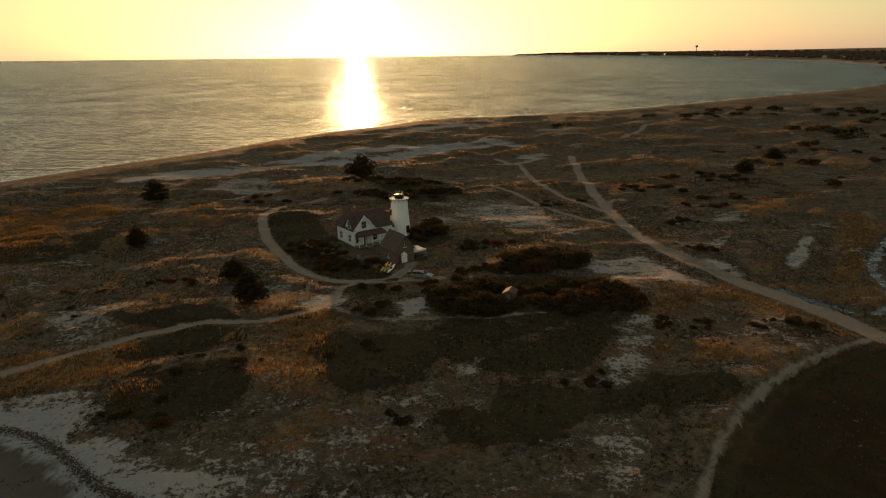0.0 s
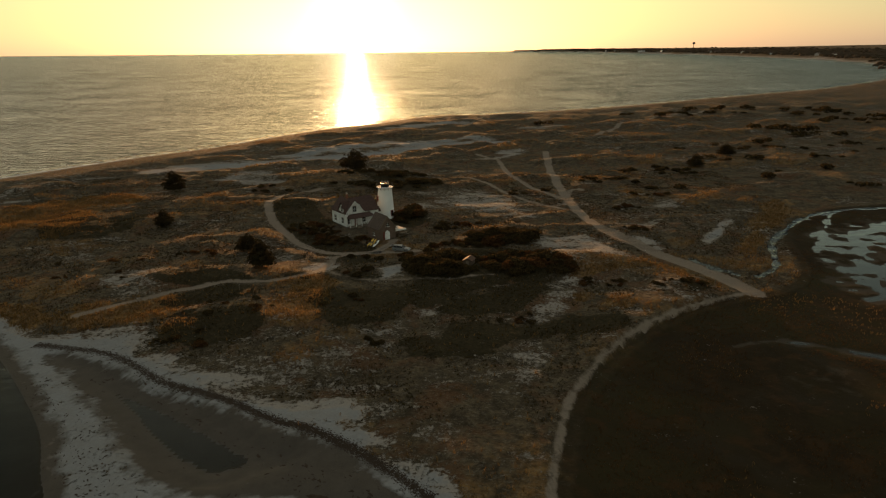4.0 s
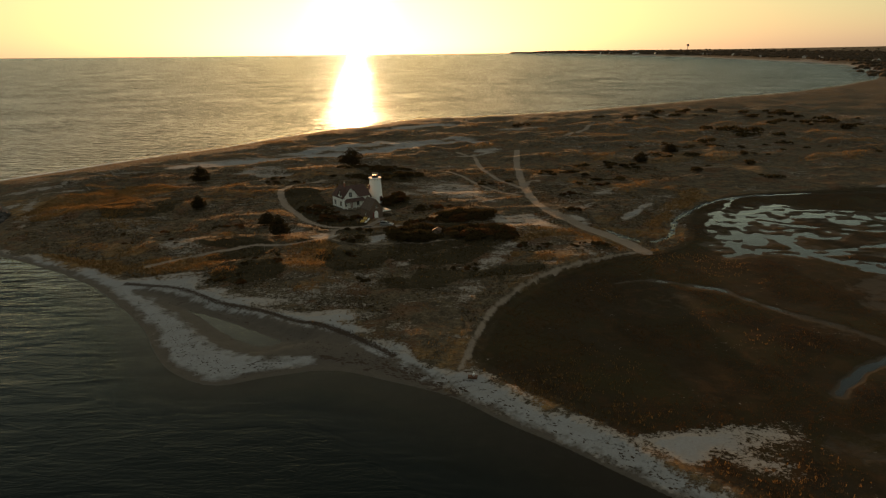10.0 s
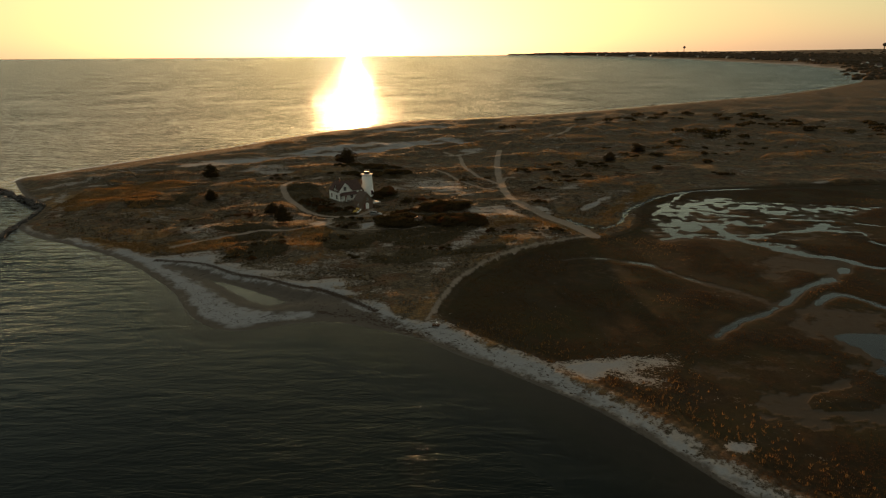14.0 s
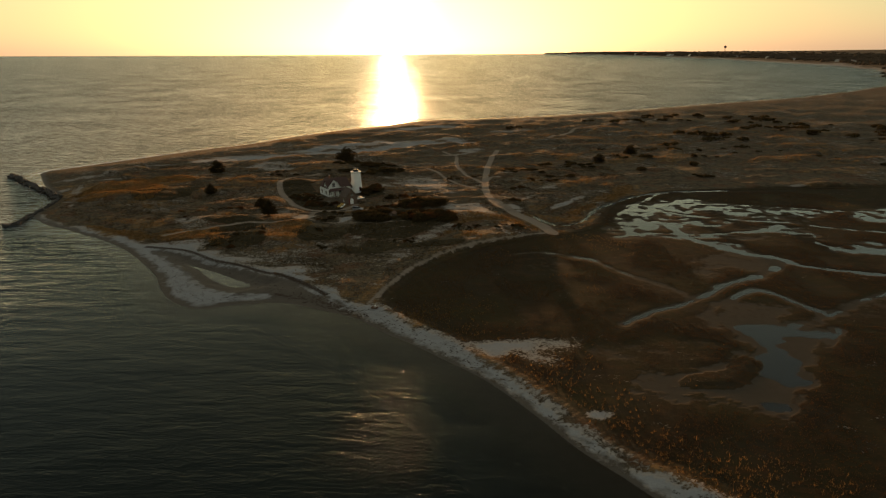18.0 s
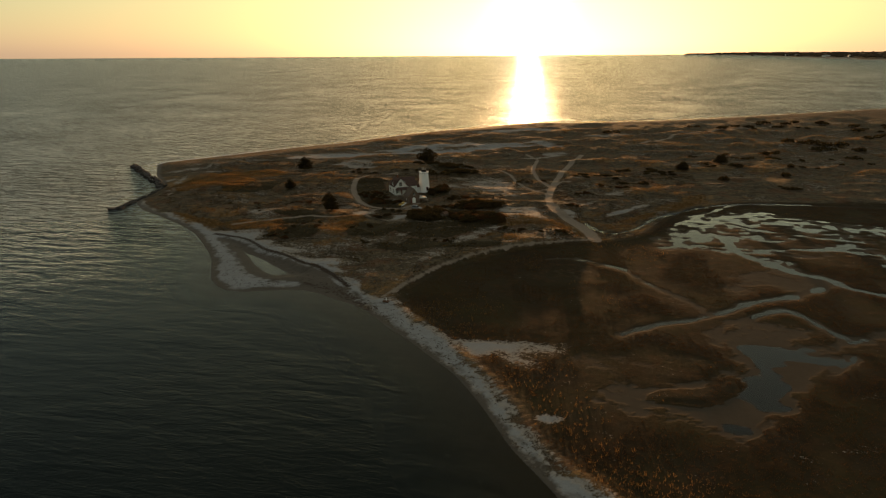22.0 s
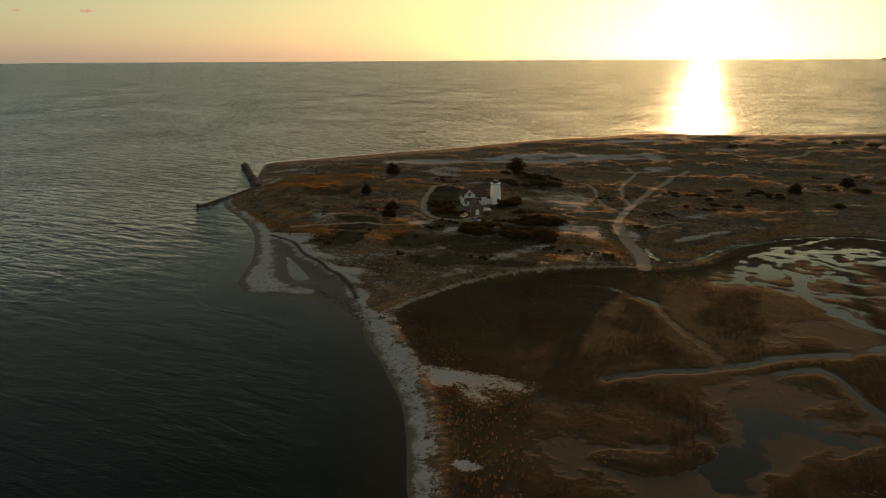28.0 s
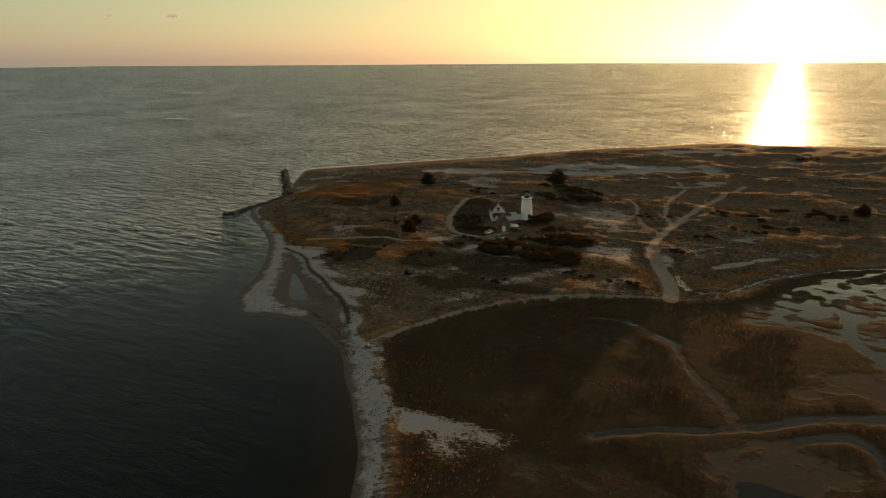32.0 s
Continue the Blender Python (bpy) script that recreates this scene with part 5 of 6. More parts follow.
def beach_bench():
    b = thing("drift_crate", placed(15.6, 32.4, -12) @ Matrix.Diagonal((0.8, 0.8, 0.8, 1)), "red-brown drift timber crate on the beach sand", "crate")
    for i in range(4):
        part("slat", boxes((-1.0, 1.0, -0.5 + i * 0.26, -0.29 + i * 0.26, 0.44, 0.5)), RUST_WOOD, b)
    for y in (-0.5, 0.46):
        for z in (0.05, 0.25):
            part("side_board", boxes((-1.0, 1.0, y, y + 0.05, z, z + 0.16)), RUST_WOOD, b)
    for x in (-0.95, 0.88):
        for y in (-0.44, 0.4):
            part("corner_post", boxes((x, x + 0.08, y, y + 0.06, -0.1, 0.44)), RUST_WOOD, b)
    z = height(15.6, 32.4) + 0.4
    f = thing("float_buoy", pose(15.75, 32.4, z, 0, 0, 10), "white fishing buoy that stands on the drift crate", "buoy")
    bm = turned(bmesh.new(), [(0.08, 0), (0.2, 0.08), (0.22, 0.35), (0.1, 0.5), (0.04, 0.52), (0.035, 0.8)], 14)
    part("hull", bm, WHITE_PAINT, f)
    bm = turned(bmesh.new(), [(0.223, 0.18), (0.228, 0.2), (0.228, 0.28), (0.223, 0.3)], 14)
    part("band", bm, RED_PAINT, f)
    d = thing("drift_log", pose(17.3, 33.6, height(17.3, 33.6) + 0.05, 0, 0, 28), "dark grey driftwood log on the beach sand", "log")
    bm = tube(bmesh.new(), (-0.7, 0, 0.06), (0.75, 0.05, 0.1), 0.11, 0.06, 7)
    tube(bm, (0.2, 0.02, 0.1), (0.5, 0.25, 0.2), 0.05, 0.02, 5)
    part("trunk", bm, BARE_WOOD, d)


beach_bench()


def stake(x, y, h, label):
    s = thing("marker_stake", placed(x, y, 20 * x), label, "stake", "marker stakes")
    part("post", tube(bmesh.new(), (0, 0, -0.3), (0.03, 0, h), 0.05, 0.04, 6), BARE_WOOD, s)
    part("cap", tube(bmesh.new(), (0.03, 0, h), (0.03, 0, h + 0.05), 0.06, 0.05, 6), WHITE_PAINT, s)


for x, y in ((5.0, 108.0), (-38.5, 117.0), (-37.8, 106.0), (44.0, 120.5), (51.5, 129.0)):
    stake(x, y, 1.2, "thin grey wooden marker stake in the dune grass")

# ---------------------------------------------------------------- the stone jetty
ROCK = plain("jetty_granite", (0.06, 0.052, 0.045), 0.85, vary=0.5, scale=1.2, grain=0.05).m
rock_meshes = []
for n in range(7):
    bm = bmesh.new()
    bmesh.ops.create_icosphere(bm, subdivisions=1, radius=1.0)
    r = random.Random(n + 40)
    for v in bm.verts:
        v.co *= r.uniform(0.75, 1.15)
        v.co = Vector((max(-0.8, min(0.8, v.co.x)), max(-0.72, min(0.72, v.co.y)), max(-0.6, min(0.62, v.co.z))))
    me = bpy.data.meshes.new("rock")
    bm.to_mesh(me)
    bm.free()
    me.materials.append(ROCK)
    rock_meshes.append(me)


def jetty(points, count, half, label, seed, top=0.9):
    j = thing("jetty", pose(points[0][0], points[0][1], 0), label, "jetty")
    line = curve(points, 12)
    r = random.Random(seed)
    base = Matrix.Translation((-points[0][0], -points[0][1], 0))
    for i in range(count):
        k = r.random() * (len(line) - 1)
        a = line[int(k)] + (line[min(int(k) + 1, len(line) - 1)] - line[int(k)]) * (k % 1)
        way = line[min(int(k) + 1, len(line) - 1)] - line[int(k)]
        way = way / (np.hypot(*way) + 1e-6)
        o = r.gauss(0, half * 0.55)
        size = r.uniform(0.6, 1.25)
        z = max(top - 0.5 * abs(o), -0.2) + r.uniform(-0.25, 0.25)
        share("rock", r.choice(rock_meshes), j, base @ pose(a[0] - way[1] * o, a[1] + way[0] * o, z, r.uniform(-25, 25), r.uniform(-25, 25), r.uniform(0, 360)) @ Matrix.Diagonal((size * 1.25, size, size * 0.8, 1)))


jetty([(-197, 208), (-176, 188.5), (-157, 171.8), (-146, 161.5), (-139, 155.5)], 220, 1.9, "dark granite boulder jetty along the point", 3, 1.3)
jetty([(-138.3, 153), (-134.5, 140.6), (-132.9, 130.4), (-131.4, 121.5), (-129, 113), (-131, 109)], 110, 0.8, "low half-sunk boulder jetty in the inlet", 5, 0.35)

# ---------------------------------------------------------------- plants
SHRUB_LEAF = leafy("bayberry_leaf", (0.03, 0.024, 0.011), (0.12, 0.077, 0.03), 0.28).m
RUSSET_LEAF = leafy("russet_leaf", (0.055, 0.03, 0.013), (0.17, 0.08, 0.029), 0.35).m
PINE_LEAF = leafy("pine_needles", (0.026, 0.022, 0.011), (0.085, 0.06, 0.026), 0.3).m
GRASS = leafy("dune_grass", (0.09, 0.056, 0.022), (0.36, 0.21, 0.075), 0.62).m
PALE_BLOOM = leafy("pale_seed_head", (0.16, 0.11, 0.06), (0.32, 0.24, 0.14), 0.4).m
BARK = plain("grey_bark", (0.07, 0.055, 0.042), 0.95, scale=5).m


def leaf_cloud(rng, count, blobs, size):
    """Vertices and faces of small leaf clumps strewn through a crown made of overlapping blobs (x, y, z, radius, squash)."""
    b = np.array(blobs)
    pick = rng.choice(len(b), count, p=(b[:, 3] ** 2) / (b[:, 3] ** 2).sum())
    d = rng.normal(size=(count, 3))
    d /= np.linalg.norm(d, axis=1)[:, None]
    d[:, 2] = np.abs(d[:, 2]) * 0.95 - 0.12 * rng.rand(count)
    r = b[pick, 3] * (0.72 + 0.36 * rng.rand(count) ** 0.6)
    c = b[pick, :3] + d * r[:, None] * np.stack([np.ones(count), np.ones(count), b[pick, 4]], 1)
    c[:, 2] = np.maximum(c[:, 2], 0.03)
    a1 = rng.normal(size=(count, 3))
    a1 /= np.linalg.norm(a1, axis=1)[:, None]
    a2 = np.cross(a1, rng.normal(size=(count, 3)))
    a2 /= np.linalg.norm(a2, axis=1)[:, None]
    s = size * (0.55 + 0.9 * rng.rand(count))[:, None]
    v = np.stack([c - a1 * s, c + a2 * s * 0.55, c + a1 * s, c - a2 * s * 0.55], 1).reshape(-1, 3)
    f = np.arange(count * 4).reshape(-1, 4)
    return v, f


def from_arrays(name, v, f, material):
    me = bpy.data.meshes.new(name)
    me.vertices.add(len(v))
    me.vertices.foreach_set("co", v.astype(np.float32).ravel())
    k = f.shape[1]
    me.loops.add(f.size)
    me.loops.foreach_set("vertex_index", f.astype(np.int32).ravel())
    me.polygons.add(len(f))
    me.polygons.foreach_set("loop_start", np.arange(0, f.size, k, dtype=np.int32))
    me.update()
    me.materials.append(material)
    return me


def shrub_kind(seed, leaf, label):
    """A shrub about a metre in radius, to be copied and scaled."""
    rng = np.random.RandomState(seed)
    s = thing("shrub", pose(0, 0, 0), label, "shrub", "dune shrubs")
    blobs = [(rng.uniform(-0.55, 0.55), rng.uniform(-0.55, 0.55), rng.uniform(0.15, 0.4), rng.uniform(0.35, 0.62), rng.uniform(0.6, 0.95)) for _ in range(7)]
    v, f = leaf_cloud(rng, 950, blobs, 0.088)
    crown = new("crown", from_arrays("crown", v, f, leaf))
    crown.parent = s
    bm = bmesh.new()
    for x, y, z, r, q in blobs[:5]:
        tube(bm, (x * 0.15, y * 0.15, -0.1), (x * 0.8, y * 0.8, z + 0.1), 0.035, 0.012, 4)
    part("stem", bm, BARK, s)
    return s


KINDS = [shrub_kind(11, SHRUB_LEAF, "low dark evergreen shrub on the sandy dunes"), shrub_kind(12, SHRUB_LEAF, "low dark evergreen shrub on the sandy dunes"),
         shrub_kind(13, RUSSET_LEAF, "low russet autumn shrub among the dune grass"), shrub_kind(14, RUSSET_LEAF, "low russet autumn shrub among the dune grass"),
         shrub_kind(15, SHRUB_LEAF, "low dark evergreen shrub on the sandy dunes")]
used = set()


def shrub(x, y, r, kind, rng):
    s = r * rng.uniform(0.85, 1.15)
    m = pose(x, y, height(x, y) - 0.06, 0, 0, rng.uniform(0, 360))
    k = KINDS[kind]
    ob = k if kind not in used else copy_thing(k, m)
    used.add(kind)
    ob.matrix_basis = m
    ob.scale = (s, s * rng.uniform(0.8, 1.1), s * rng.uniform(0.75, 1.1))


# x, y, half sizes, how many, radius, share of russet ones
THICKETS = [(3.5, 120.5, 9, 8.5, 52, 2.9, 0.12), (19.5, 143, 9, 6, 40, 2.7, 0.15), (21.5, 119, 10, 8, 46, 2.6, 0.3), (-5.5, 170, 4.5, 7, 24, 2.4, 0.2), (10, 138, 10, 4, 16, 1.9, 0.3), (-10, 214, 13, 6, 22, 2.3, 0.2), (-15, 128, 5, 2, 5, 1.3, 0.3),
            (-15, 117, 5, 2.4, 6, 1.3, 0.3), (-32, 155, 7, 8, 40, 1.4, 0.6), (-22, 145, 8, 5, 26, 1.4, 0.5), (-4, 131, 4, 2, 5, 1.3, 0.4), (-20, 233, 16, 5, 20, 2.3, 0.2), (-30, 218, 9, 3, 7, 1.8, 0.3), (-8, 80, 3, 2, 4, 1.3, 0.2),
            (52, 107, 6, 3, 10, 1.2, 0.4), (60, 175, 6, 3, 6, 1.4, 0.4), (69, 190, 9, 4, 7, 1.7, 0.3), (54, 150, 5, 2, 6, 1.2, 0.5), (-40, 82, 5, 3, 8, 1.2, 0.4), (16, 91, 6, 3, 6, 1.2, 0.3),
            (-24, 148, 6, 5, 10, 1.4, 0.5), (8, 158, 7, 4, 8, 1.7, 0.3), (-55, 132, 6, 4, 6, 1.1, 0.5), (30, 200, 9, 4, 7, 1.7, 0.4), (62, 214, 12, 5, 8, 1.9, 0.3), (90, 235, 16, 7, 12, 2.2, 0.2),
            (80, 205, 8, 4, 6, 1.6, 0.4), (-60, 210, 12, 5, 7, 1.4, 0.4), (-20, 100, 10, 5, 6, 1.0, 0.6), (-36, 95, 8, 5, 7, 1.1, 0.5), (36, 110, 7, 4, 7, 1.3, 0.5), (-75, 120, 14, 9, 8, 1.0, 0.6)]
far_places = []
rng = np.random.RandomState(21)
for x, y, rx, ry, count, r, russet in THICKETS:
    for _ in range(count):
        q, d = rng.uniform(0, 2 * math.pi), math.sqrt(rng.rand())
        px, py = x + rx * d * math.cos(q), y + ry * d * math.sin(q)
        if field(g_road, px, py) > 0.3 or (math.hypot(px + 17, py - 161) < 9.5) or math.hypot(px + 6.7, py - 136.9) < 3.8 or math.hypot(px + 13.9, py - 141) < 3.2 or math.hypot(px + 10, py - 147) < 4 or math.hypot(px - 9.6, py - 119.4) < 3.0:
            continue
        if y > 195:
            far_places.append((px, py, r * rng.uniform(0.55, 1.05)))
            continue
        shrub(px, py, r * rng.uniform(0.55, 1.05), int(rng.choice([2, 3]) if rng.rand() < russet else rng.choice([0, 1, 4])), rng)


def tree(name, x, y, tall, wide, seed, leaf, label, flat=0.0):
    """A wind-bent pine: tapered trunk, limbs in whorls down to the ground, and clumps of needles at their ends with gaps between."""
    r = np.random.RandomState(seed)
    t = thing(name, pose(x, y, height(x, y) - 0.1), label, "tree", "trees on the dunes")
    lean = r.uniform(-0.06, 0.06, 2) * tall
    bm = bmesh.new()
    tube(bm, (0, 0, -0.2), (lean[0] * 0.5, lean[1] * 0.5, tall * 0.5), tall * 0.035, tall * 0.022, 8)
    tube(bm, (lean[0] * 0.5, lean[1] * 0.5, tall * 0.5), (lean[0], lean[1], tall * 0.95), tall * 0.022, tall * 0.006, 7)
    part("trunk", bm, BARK, t)
    blobs = []
    for level in range(7):
        u = (level + 0.5) / 7
        reach = wide / 2 * ((1 - u) ** (0.75 - 0.35 * flat) if u > 0.25 * flat else 0.75 + 0.25 * u)
        for n in range(7 - level // 2):
            q = n * 2 * math.pi / (7 - level // 2) + level * 0.9 + r.uniform(-0.35, 0.35)
            d = reach * r.uniform(0.62, 1.05)
            z = tall * (0.1 + 0.78 * u) + r.uniform(-0.04, 0.06) * tall
            foot = (lean[0] * u, lean[1] * u, tall * (0.05 + 0.72 * u))
            tip = (foot[0] + d * math.cos(q), foot[1] + d * math.sin(q), z)
            if n % 2 == 0:
                part("limb", tube(bmesh.new(), foot, tip, tall * 0.013 * (1.2 - u), tall * 0.004, 5), BARK, t)
            for k in (0.55, 0.95):
                c = [foot[i] + (tip[i] - foot[i]) * k for i in range(3)]
                blobs.append((*c, wide * r.uniform(0.07, 0.125) * (1.15 - 0.4 * u), r.uniform(0.6, 1.0)))
    blobs.append((lean[0], lean[1], tall * 0.9, wide * 0.1, 1.3))
    v, f = leaf_cloud(r, 9000, blobs, 0.05 * tall ** 0.7)
    c = new("crown", from_arrays("crown", v, f, leaf))
    c.parent = t


tree("dune_tree", -31, 242, 8.0, 13.0, 1, PINE_LEAF, "broad dark pitch pine on the far dunes", 1.0)
tree("dune_tree", -90.5, 209.5, 6.8, 9.5, 2, PINE_LEAF, "round dark pitch pine in the dune grass", 0.8)
tree("dune_tree", -74.2, 159.2, 4.6, 6.0, 3, PINE_LEAF, "small dark round pine beside bare sand", 0.8)
tree("dune_tree", -43.5, 133, 4.0, 6.6, 4, PINE_LEAF, "dark pine at the edge of the dune heath", 0.9)
tree("dune_tree", -36.6, 119.5, 6.2, 7.4, 5, PINE_LEAF, "dark pine at the edge of the dune heath", 0.3)
tree("dune_tree", 106, 245, 4.6, 8.0, 6, PINE_LEAF, "broad dark pine among far dune shrubs", 1.0)
tree("dune_tree", 128, 268, 4.6, 9.0, 7, PINE_LEAF, "broad dark pine among far dune shrubs", 1.0)

# seed heads round the house
rng = np.random.RandomState(5)
for _ in range(16):
    px, py = -31 + rng.normal() * 3.0, 158 + rng.normal() * 4.0
    if math.hypot(px + 17, py - 161) < 9.5:
        continue
    v, f = leaf_cloud(rng, 90, [(0, 0, 0.5, 0.5, 0.8)], 0.12)
    b = thing("seed_head_bush", pose(px, py, height(px, py)), "pale dried seed-head bush beside the cottage", "bush", "pale bushes by the cottage")
    c = new("crown", from_arrays("crown", v, f, PALE_BLOOM))
    c.parent = b
    part("stem", tube(bmesh.new(), (0, 0, -0.15), (0.02, 0, 0.6), 0.03, 0.01, 4), BARK, b)

# dune grass: tufts of narrow blades, thick on the heath and thin on sand
rng = np.random.RandomState(33)


def tufts(name, count, x0, x1, y0, y1, tall, wide, blades, want, label, material):
    x, y = rng.uniform(x0, x1, count), rng.uniform(y0, y1, count)
    keep = want(x, y) > rng.rand(count)
    x, y = x[keep], y[keep]
    n = len(x)
    z = np.array([height(a, b) for a, b in zip(x, y)])
    X, Y, Z = (np.repeat(q, blades) for q in (x, y, z))
    m = n * blades
    q = rng.uniform(0, 2 * np.pi, m)
    h = tall * (0.5 + 0.7 * rng.rand(m)) * np.repeat(0.7 + 0.6 * rng.rand(n), blades)
    lean = h * (0.25 + 0.5 * rng.rand(m))
    bx, by = X + 0.12 * rng.normal(size=m), Y + 0.12 * rng.normal(size=m)
    px, py = -np.sin(q) * wide, np.cos(q) * wide
    v = np.stack([np.stack([bx - px, by - py, Z - 0.05], 1), np.stack([bx + px, by + py, Z - 0.05], 1),
                  np.stack([bx + np.cos(q) * lean, by + np.sin(q) * lean, Z + h], 1)], 1).reshape(-1, 3)
    ob = new(name, from_arrays(name, v, np.arange(m * 3).reshape(-1, 3), material))
    tagged(ob, label, "grass", kind="stuff")


def on_heath(x, y):
    bare = np.clip(field(g_sand, x, y), 0, 1)
    ok = (field(g_road, x, y) < 0.3) & (field(g_marsh, x, y) < 0.4) & (field(g_d, x, y) > 6) & (field(g_wet, x, y) < 0.2)
    ok &= np.hypot(x + 16, y - 160) > 11
    clump = rough_noise(x, y, 7, 2)
    return ok * (1.05 - bare) * (0.03 + 0.5 * field(g_gold, x, y) + 1.1 * step(0.3, 0.8, field(g_tawny, x, y)) * step(0.25, 0.6, clump))


def on_berm(x, y):
    ok = (field(g_d, x, y) > 8.5) & ((field(g_marsh, x, y) < 0.3) | (y < 36)) & (field(g_road, x, y) < 0.3) & (field(g_sand, x, y) < 0.5)
    return ok * step(24, 12, field(g_d, x, y)) * 0.75


def on_marsh(x, y):
    ok = (field(g_marsh, x, y) > 0.5) & (field(GZ, x, y) > 0.045) & (field(g_sand, x, y) < 0.3)
    return ok * step(0.38, 0.6, rough_noise(x, y, 13, 3))


def on_reeds(x, y):
    ok = (field(g_marsh, x, y) > 0.4) & (field(GZ, x, y) > 0.04) & (field(g_sand, x, y) < 0.3)
    return ok * np.maximum(0.5 * step(0.64, 0.76, rough_noise(x + 70, y + 15, 16, 3)), field(g_gold, x, y))


tufts("dune_grass", 230000, -135, 110, 55, 235, 0.5, 0.06, 4, on_heath, "dry tawny dune grass in loose tufts", GRASS)


def on_dark(x, y):
    ok = (field(g_road, x, y) < 0.3) & (field(g_marsh, x, y) < 0.4) & (field(g_d, x, y) > 9) & (field(g_sand, x, y) < 0.45) & (np.hypot(x + 16, y - 160) > 11)
    return ok * (1 - step(0.2, 0.6, field(g_tawny, x, y))) * step(0.35, 0.6, rough_noise(x + 9, y, 5, 2))


tufts("heath_plants", 90000, -135, 110, 55, 235, 0.24, 0.1, 4, on_dark, "low dark heath plants between grass and sand", SHRUB_LEAF)
tufts("beach_grass", 26000, -90, 120, -60, 95, 0.55, 0.04, 5, on_berm, "tall golden beach grass along the shore bank", GRASS)
tufts("marsh_grass", 170000, 20, 190, -60, 175, 0.19, 0.055, 3, on_marsh, "short dark russet marsh grass between pools", RUSSET_LEAF)
tufts("marsh_reeds", 60000, 20, 190, -60, 175, 0.38, 0.05, 3, on_reeds, "patches of tawny reed grass in the salt marsh", GRASS)
tufts("far_grass", 150000, -160, 260, 235, 430, 0.7, 0.09, 3, on_heath, "dry tawny dune grass on far dunes", GRASS)

# shrubs of the far dunes, past counting
rng = np.random.RandomState(77)
vs, fs, base = [], [], 0
for _ in range(520):
    px, py = rng.uniform(40, 480), rng.uniform(195, 560)
    if rough_noise(np.array(px), np.array(py), 60, 3) < 0.56 or field(g_d, px, py) < 25 or field(g_marsh, px, py) > 0.3 or field(g_road, px, py) > 0.1:
        continue
    s = rng.uniform(1.0, 3.2) * (1.0 + 0.6 * (py > 330))
    far_places.append((px, py, s))
for px, py, s in far_places:
    v, f = leaf_cloud(rng, 110 if py > 260 else 220, [(rng.normal() * 0.5, rng.normal() * 0.4, 0.22, 0.6, 0.55) for _ in range(4)], 0.2)
    vs.append(v * s + (px, py, height(px, py) - 0.1))
    fs.append(f + base)
    base += len(v)
tagged(new("far_shrubs", from_arrays("far_shrubs", np.vstack(vs), np.vstack(fs), SHRUB_LEAF)), "scattered dark shrubs on the far dunes", "shrubs", kind="stuff")

# ---------------------------------------------------------------- wrack on the beach
WEED = plain("dry_seaweed", (0.05, 0.032, 0.018), 0.9, vary=0.5, scale=3).m
rng = np.random.RandomState(9)
WRACK = [(curve([(-66, 83), (-51, 78), (-38, 68), (-28, 63), (-19, 57), (-12, 53), (-5, 48), (2, 41)]), 12000, 0.42, 0.21), (curve([(-14, 46), (-5, 42), (3, 37), (11, 31), (19, 25), (26, 19), (33, 12), (41, 2), (47, -8), (54, -20), (61, -32)]), 420, 1.3, 0.4),
         (curve([(-60, 70), (-50, 61), (-43, 52), (-36, 43), (-28, 38), (-18, 40)]), 420, 1.8, 0.32), (curve([(-8, 41), (4, 35), (14, 28)]), 90, 1.0, 0.75), (curve([(-12, 42), (0, 37), (10, 30)]), 60, 0.8, 0.9), (curve([(-52, 74), (-38, 63), (-25, 53), (-14, 46)]), 130, 3.0, 0.4)]
vs, fs, base = [], [], 0
for line, count, half, size in WRACK:
    k = rng.uniform(0, len(line) - 1.001, count)
    i = k.astype(int)
    way = line[i + 1] - line[i]
    p = line[i] + way * (k - i)[:, None]
    way /= np.linalg.norm(way, axis=1)[:, None] + 1e-6
    p = p + np.stack([-way[:, 1], way[:, 0]], 1) * (rng.normal(size=count) * half)[:, None]
    for (x, y), w in zip(p, way):
        if half > 0.5 and noise.noise(Vector((x * 0.35, y * 0.35, half))) < -0.22:
            continue
        s = size * rng.uniform(0.3, 1.2)
        a0 = math.atan2(w[1], w[0]) + rng.normal() * 0.5
        q = np.linspace(0, 2 * np.pi, 7, endpoint=False)
        rad = s * rng.uniform(0.35, 1.0, 7)
        u, v = rad * np.cos(q) * 1.5, rad * np.sin(q) * 0.55
        z = height(x, y)
        ring = np.stack([x + u * math.cos(a0) - v * math.sin(a0), y + u * math.sin(a0) + v * math.cos(a0), np.full(7, z - 0.03)], 1)
        top = np.array([[x, y, z + 0.10 * s + 0.05]])
        vs.append(np.vstack([ring, top]))
        fs.append(np.array([(base + j, base + (j + 1) % 7, base + 7) for j in range(7)]))
        base += 8
tagged(new("seaweed_wrack", from_arrays("seaweed_wrack", np.vstack(vs), np.vstack(fs), WEED)), "dark dried seaweed in lines along the beach", "seaweed", kind="stuff")

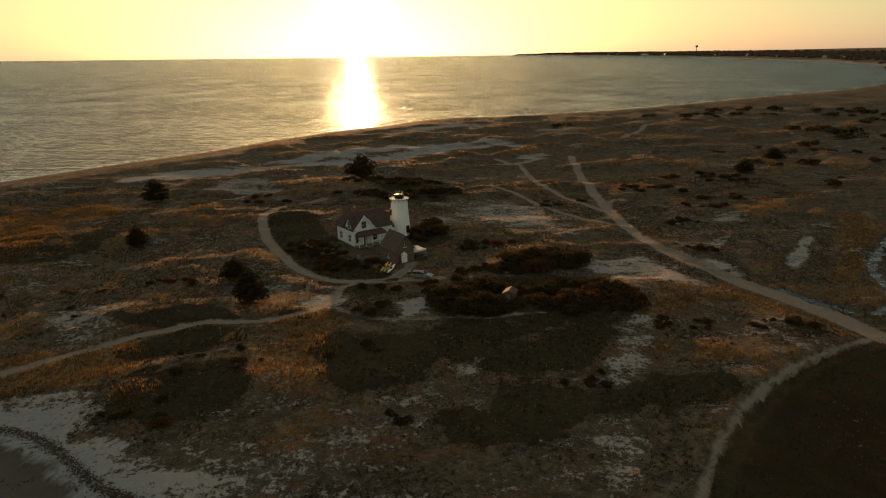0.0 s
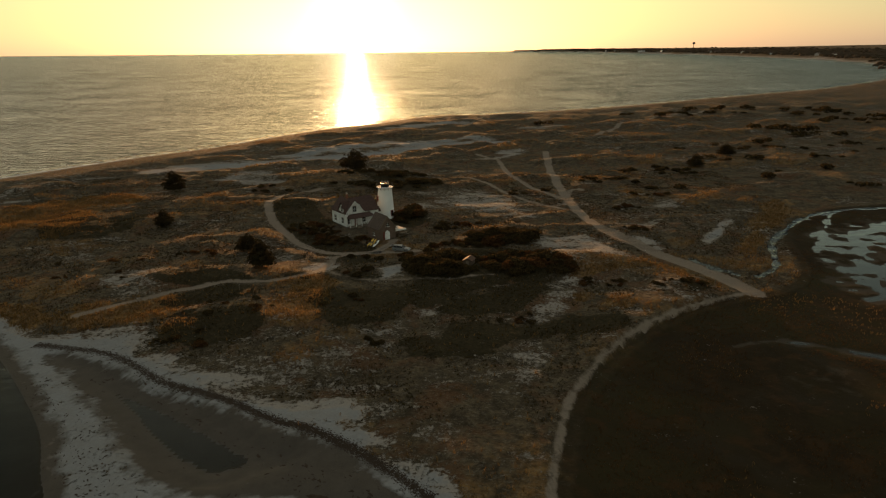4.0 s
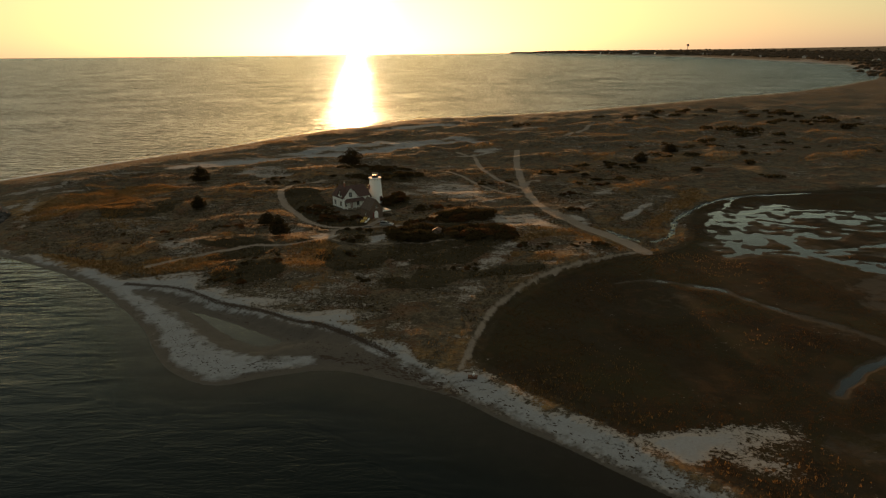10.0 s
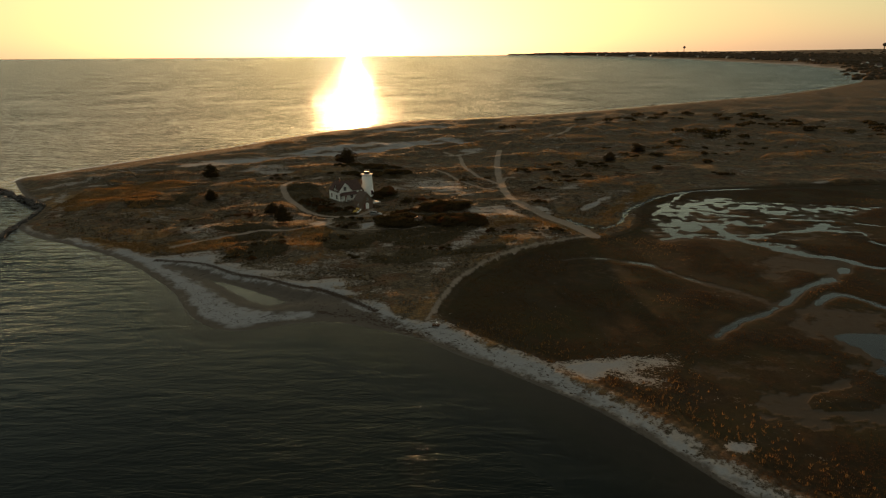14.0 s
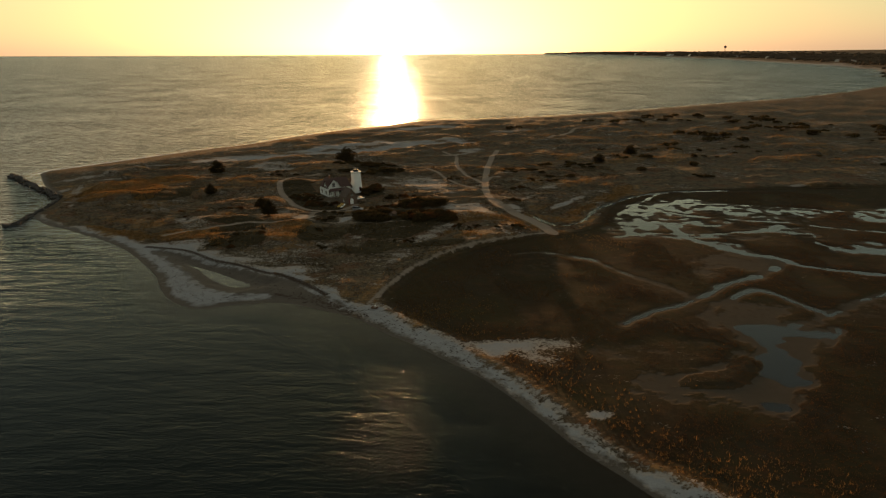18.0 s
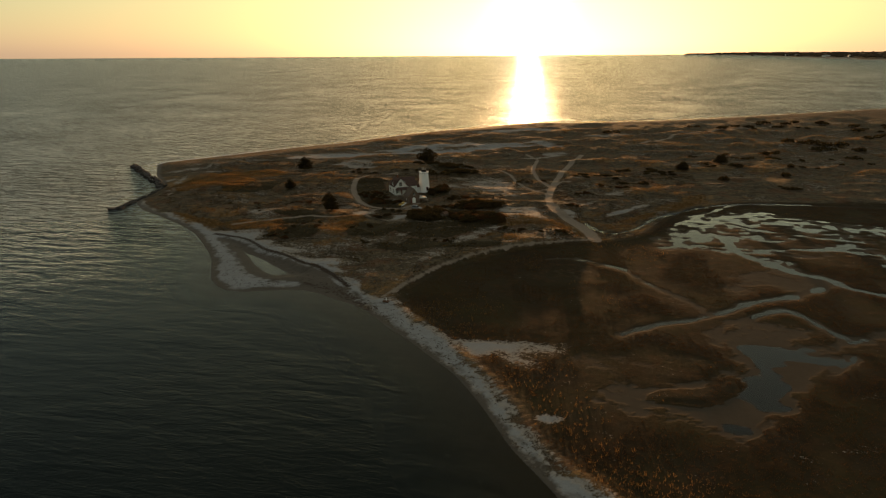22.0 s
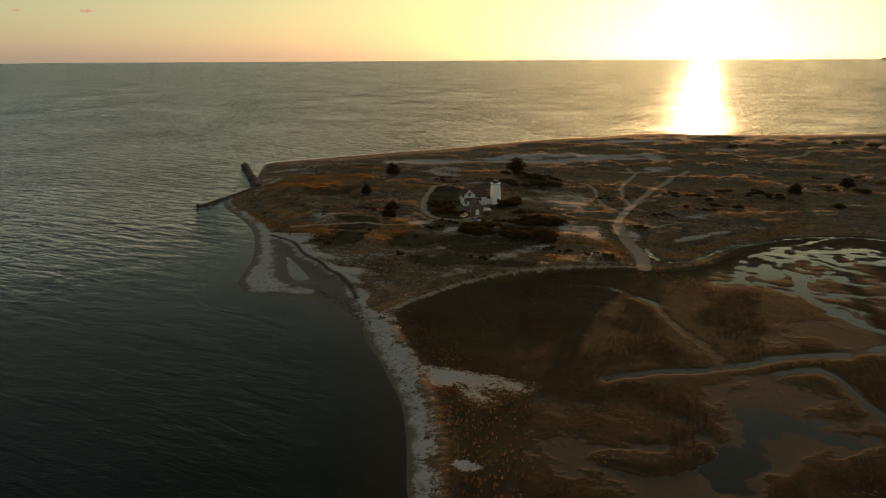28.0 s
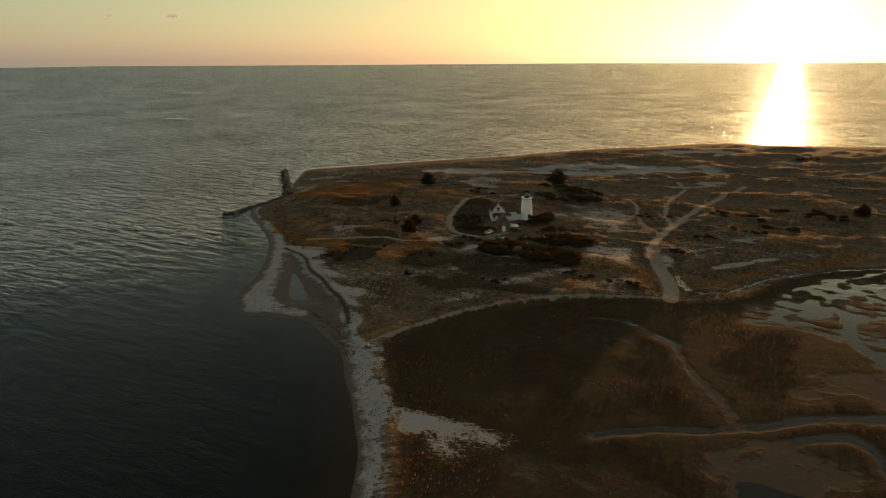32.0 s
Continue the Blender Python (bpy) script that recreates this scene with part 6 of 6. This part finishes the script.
# ---------------------------------------------------------------- the far shore
# Lighter, warmer and flatter than near leaves: distance haze is put into the colour.
FAR_LEAF = leafy("far_wood", (0.05, 0.036, 0.022), (0.08, 0.056, 0.032), 0.1).m
rng = np.random.RandomState(3)
vs, fs, base = [], [], 0
for _ in range(5200):
    k = rng.uniform(0, len(BAY) - 1.001)
    i = int(k)
    x, y = BAY[i] + (BAY[i + 1] - BAY[i]) * (k - i)
    x, y = x + 25 + abs(rng.normal()) * 420, y + rng.normal() * 60 + 20
    if x > 4700 or y > 4750 or y < 900 or math.hypot(x, y) < 1350:
        continue
    s = rng.uniform(6, 7.5)
    q = np.linspace(0, 2 * np.pi, 6, endpoint=False) + rng.rand()
    ring0 = np.stack([x + 1.3 * s * np.cos(q), y + 1.3 * s * np.sin(q), np.full(6, -2.0)], 1)
    ring1 = np.stack([x + 1.2 * s * np.cos(q) * rng.uniform(0.7, 1.2, 6), y + 1.2 * s * np.sin(q), s * rng.uniform(0.35, 0.65, 6)], 1)
    top = np.array([[x, y, s * rng.uniform(0.8, 1.0)]])
    v = np.vstack([ring0, ring1, top])
    v[:, 2] += height(x, y)
    f = [(base + j, base + (j + 1) % 6, base + 6 + (j + 1) % 6) for j in range(6)] + [(base + j, base + 6 + (j + 1) % 6, base + 6 + j) for j in range(6)] + [(base + 6 + j, base + 6 + (j + 1) % 6, base + 12) for j in range(6)]
    vs.append(v)
    fs.append(np.array(f))
    base += 13
tagged(new("far_woods", from_arrays("far_woods", np.vstack(vs), np.vstack(fs), FAR_LEAF)), "dark band of woods along the far shore", "woods", kind="stuff")


def far_house(x, y, turn, s, seed):
    r = random.Random(seed)
    h = thing("far_house", pose(x, y, height(x, y), 0, 0, turn), "small pale house by the water of the far shore", "house", "houses on the far shore")
    part("wall", prism(bmesh.new(), [(-5 * s, -2), (5 * s, -2), (5 * s, 5), (0, 9), (-5 * s, 5)], "y", -7 * s, 7 * s), WHITE_PAINT if r.random() < 0.5 else PALE_ROOF, h)
    for side in (-1, 1):
        slope(h, [(0, -7.4 * s, 9.05), (0, 7.4 * s, 9.05), (side * 5.5 * s, 7.4 * s, 4.65), (side * 5.5 * s, -7.4 * s, 4.65)], GREY_ROOF, 0.4)
    for x0 in (-3, 1):
        part("window", boxes((x0 * s, (x0 + 2) * s, -7.06 * s, -6.98 * s, 1.2, 3.6)), PANE, h)


rng = np.random.RandomState(8)
for n in range(14):
    k = rng.uniform(10, len(BAY) - 16)
    i = int(k)
    x, y = BAY[i] + (BAY[i + 1] - BAY[i]) * (k - i)
    far_house(x + rng.uniform(18, 60), y + rng.uniform(-10, 30), rng.uniform(0, 180), rng.uniform(0.8, 1.6), n)


def water_tower(x, y, tall, r, label):
    t = thing("water_tower", pose(x, y, height(x, y)), label, "water tower")
    bm = turned(bmesh.new(), [(r * 0.25, -2), (r * 0.2, tall - r), (r, tall - 0.4 * r), (r, tall + 0.4 * r), (r * 0.2, tall + r)], 14)
    part("tank", bm, GREY_ROOF, t)


water_tower(1630, 4420, 34, 8, "tall grey water tower over the far woods")
water_tower(2750, 4120, 34, 12, "tall grey water tower over the far woods")


# ---------------------------------------------------------------- a wisp of cloud
# The cloud's emission stands in for low sunlight shining through it.
CLOUD = Mat("glowing_cloud", 1.0).color((0.5, 0.42, 0.36))
CLOUD.b.inputs["Emission Color"].default_value = (0.78, 0.46, 0.28, 1)
CLOUD.b.inputs["Emission Strength"].default_value = 0.6
CLOUD = CLOUD.m
rng = np.random.RandomState(14)


def cloud(x, y, z, s, label):
    bm = bmesh.new()
    for _ in range(11):
        u = rng.uniform(-1, 1)
        q = Matrix.Translation((u * 50 * s, rng.normal() * 6 * s, rng.uniform(-2, 10) * s * (1 - abs(u)))) @ Matrix.Diagonal((20 * s * (1.2 - abs(u)), 12 * s, 7 * s * (1.2 - abs(u)), 1))
        bmesh.ops.create_icosphere(bm, subdivisions=2, radius=1.0, matrix=q)
    for v in bm.verts:
        v.co += noise.noise_vector(v.co * 0.06) * 4.0 * s
    c = part("backdrop", bm, CLOUD, None, smooth=True)
    c.matrix_world = pose(x, y, z, 0, 0, 35)
    tagged(c, label, "cloud", kind="structure")


cloud(-3723, 2640, 335, 0.9, "small flat grey cloud low over the sea")
cloud(-3900, 2336, 330, 0.6, "faint small grey cloud low over the sea")

# breakers on a bar far out
FOAM = plain("sea_foam", (0.62, 0.62, 0.6), 0.9, vary=0.2, scale=0.4).m
BREAKERS = [(-755, 445, -736, 452, "white breaker on a bar far out in the sea"),
            (-619, 410, -581, 418, "white breaker on a bar far out in the sea")]
for x0, y0, x1, y1, label in BREAKERS:
    bm = bmesh.new()
    rows = []
    for i in range(15):
        f = i / 14
        x, y = x0 + (x1 - x0) * f, y0 + (y1 - y0) * f + 3 * noise.noise(Vector((f * 5, x0, 0)))
        w = 2.2 * math.sin(math.pi * f) + 0.05
        rows.append([bm.verts.new(p) for p in ((x, y - w, -0.1), (x, y - w * 0.3, 0.35 * math.sin(math.pi * f) + 0.02), (x, y + w, -0.1))])
    for a, b in zip(rows, rows[1:]):
        bm.faces.new((a[0], b[0], b[1], a[1]))
        bm.faces.new((a[1], b[1], b[2], a[2]))
    tagged(part("breaker", bm, FOAM), label, "wave", kind="stuff")
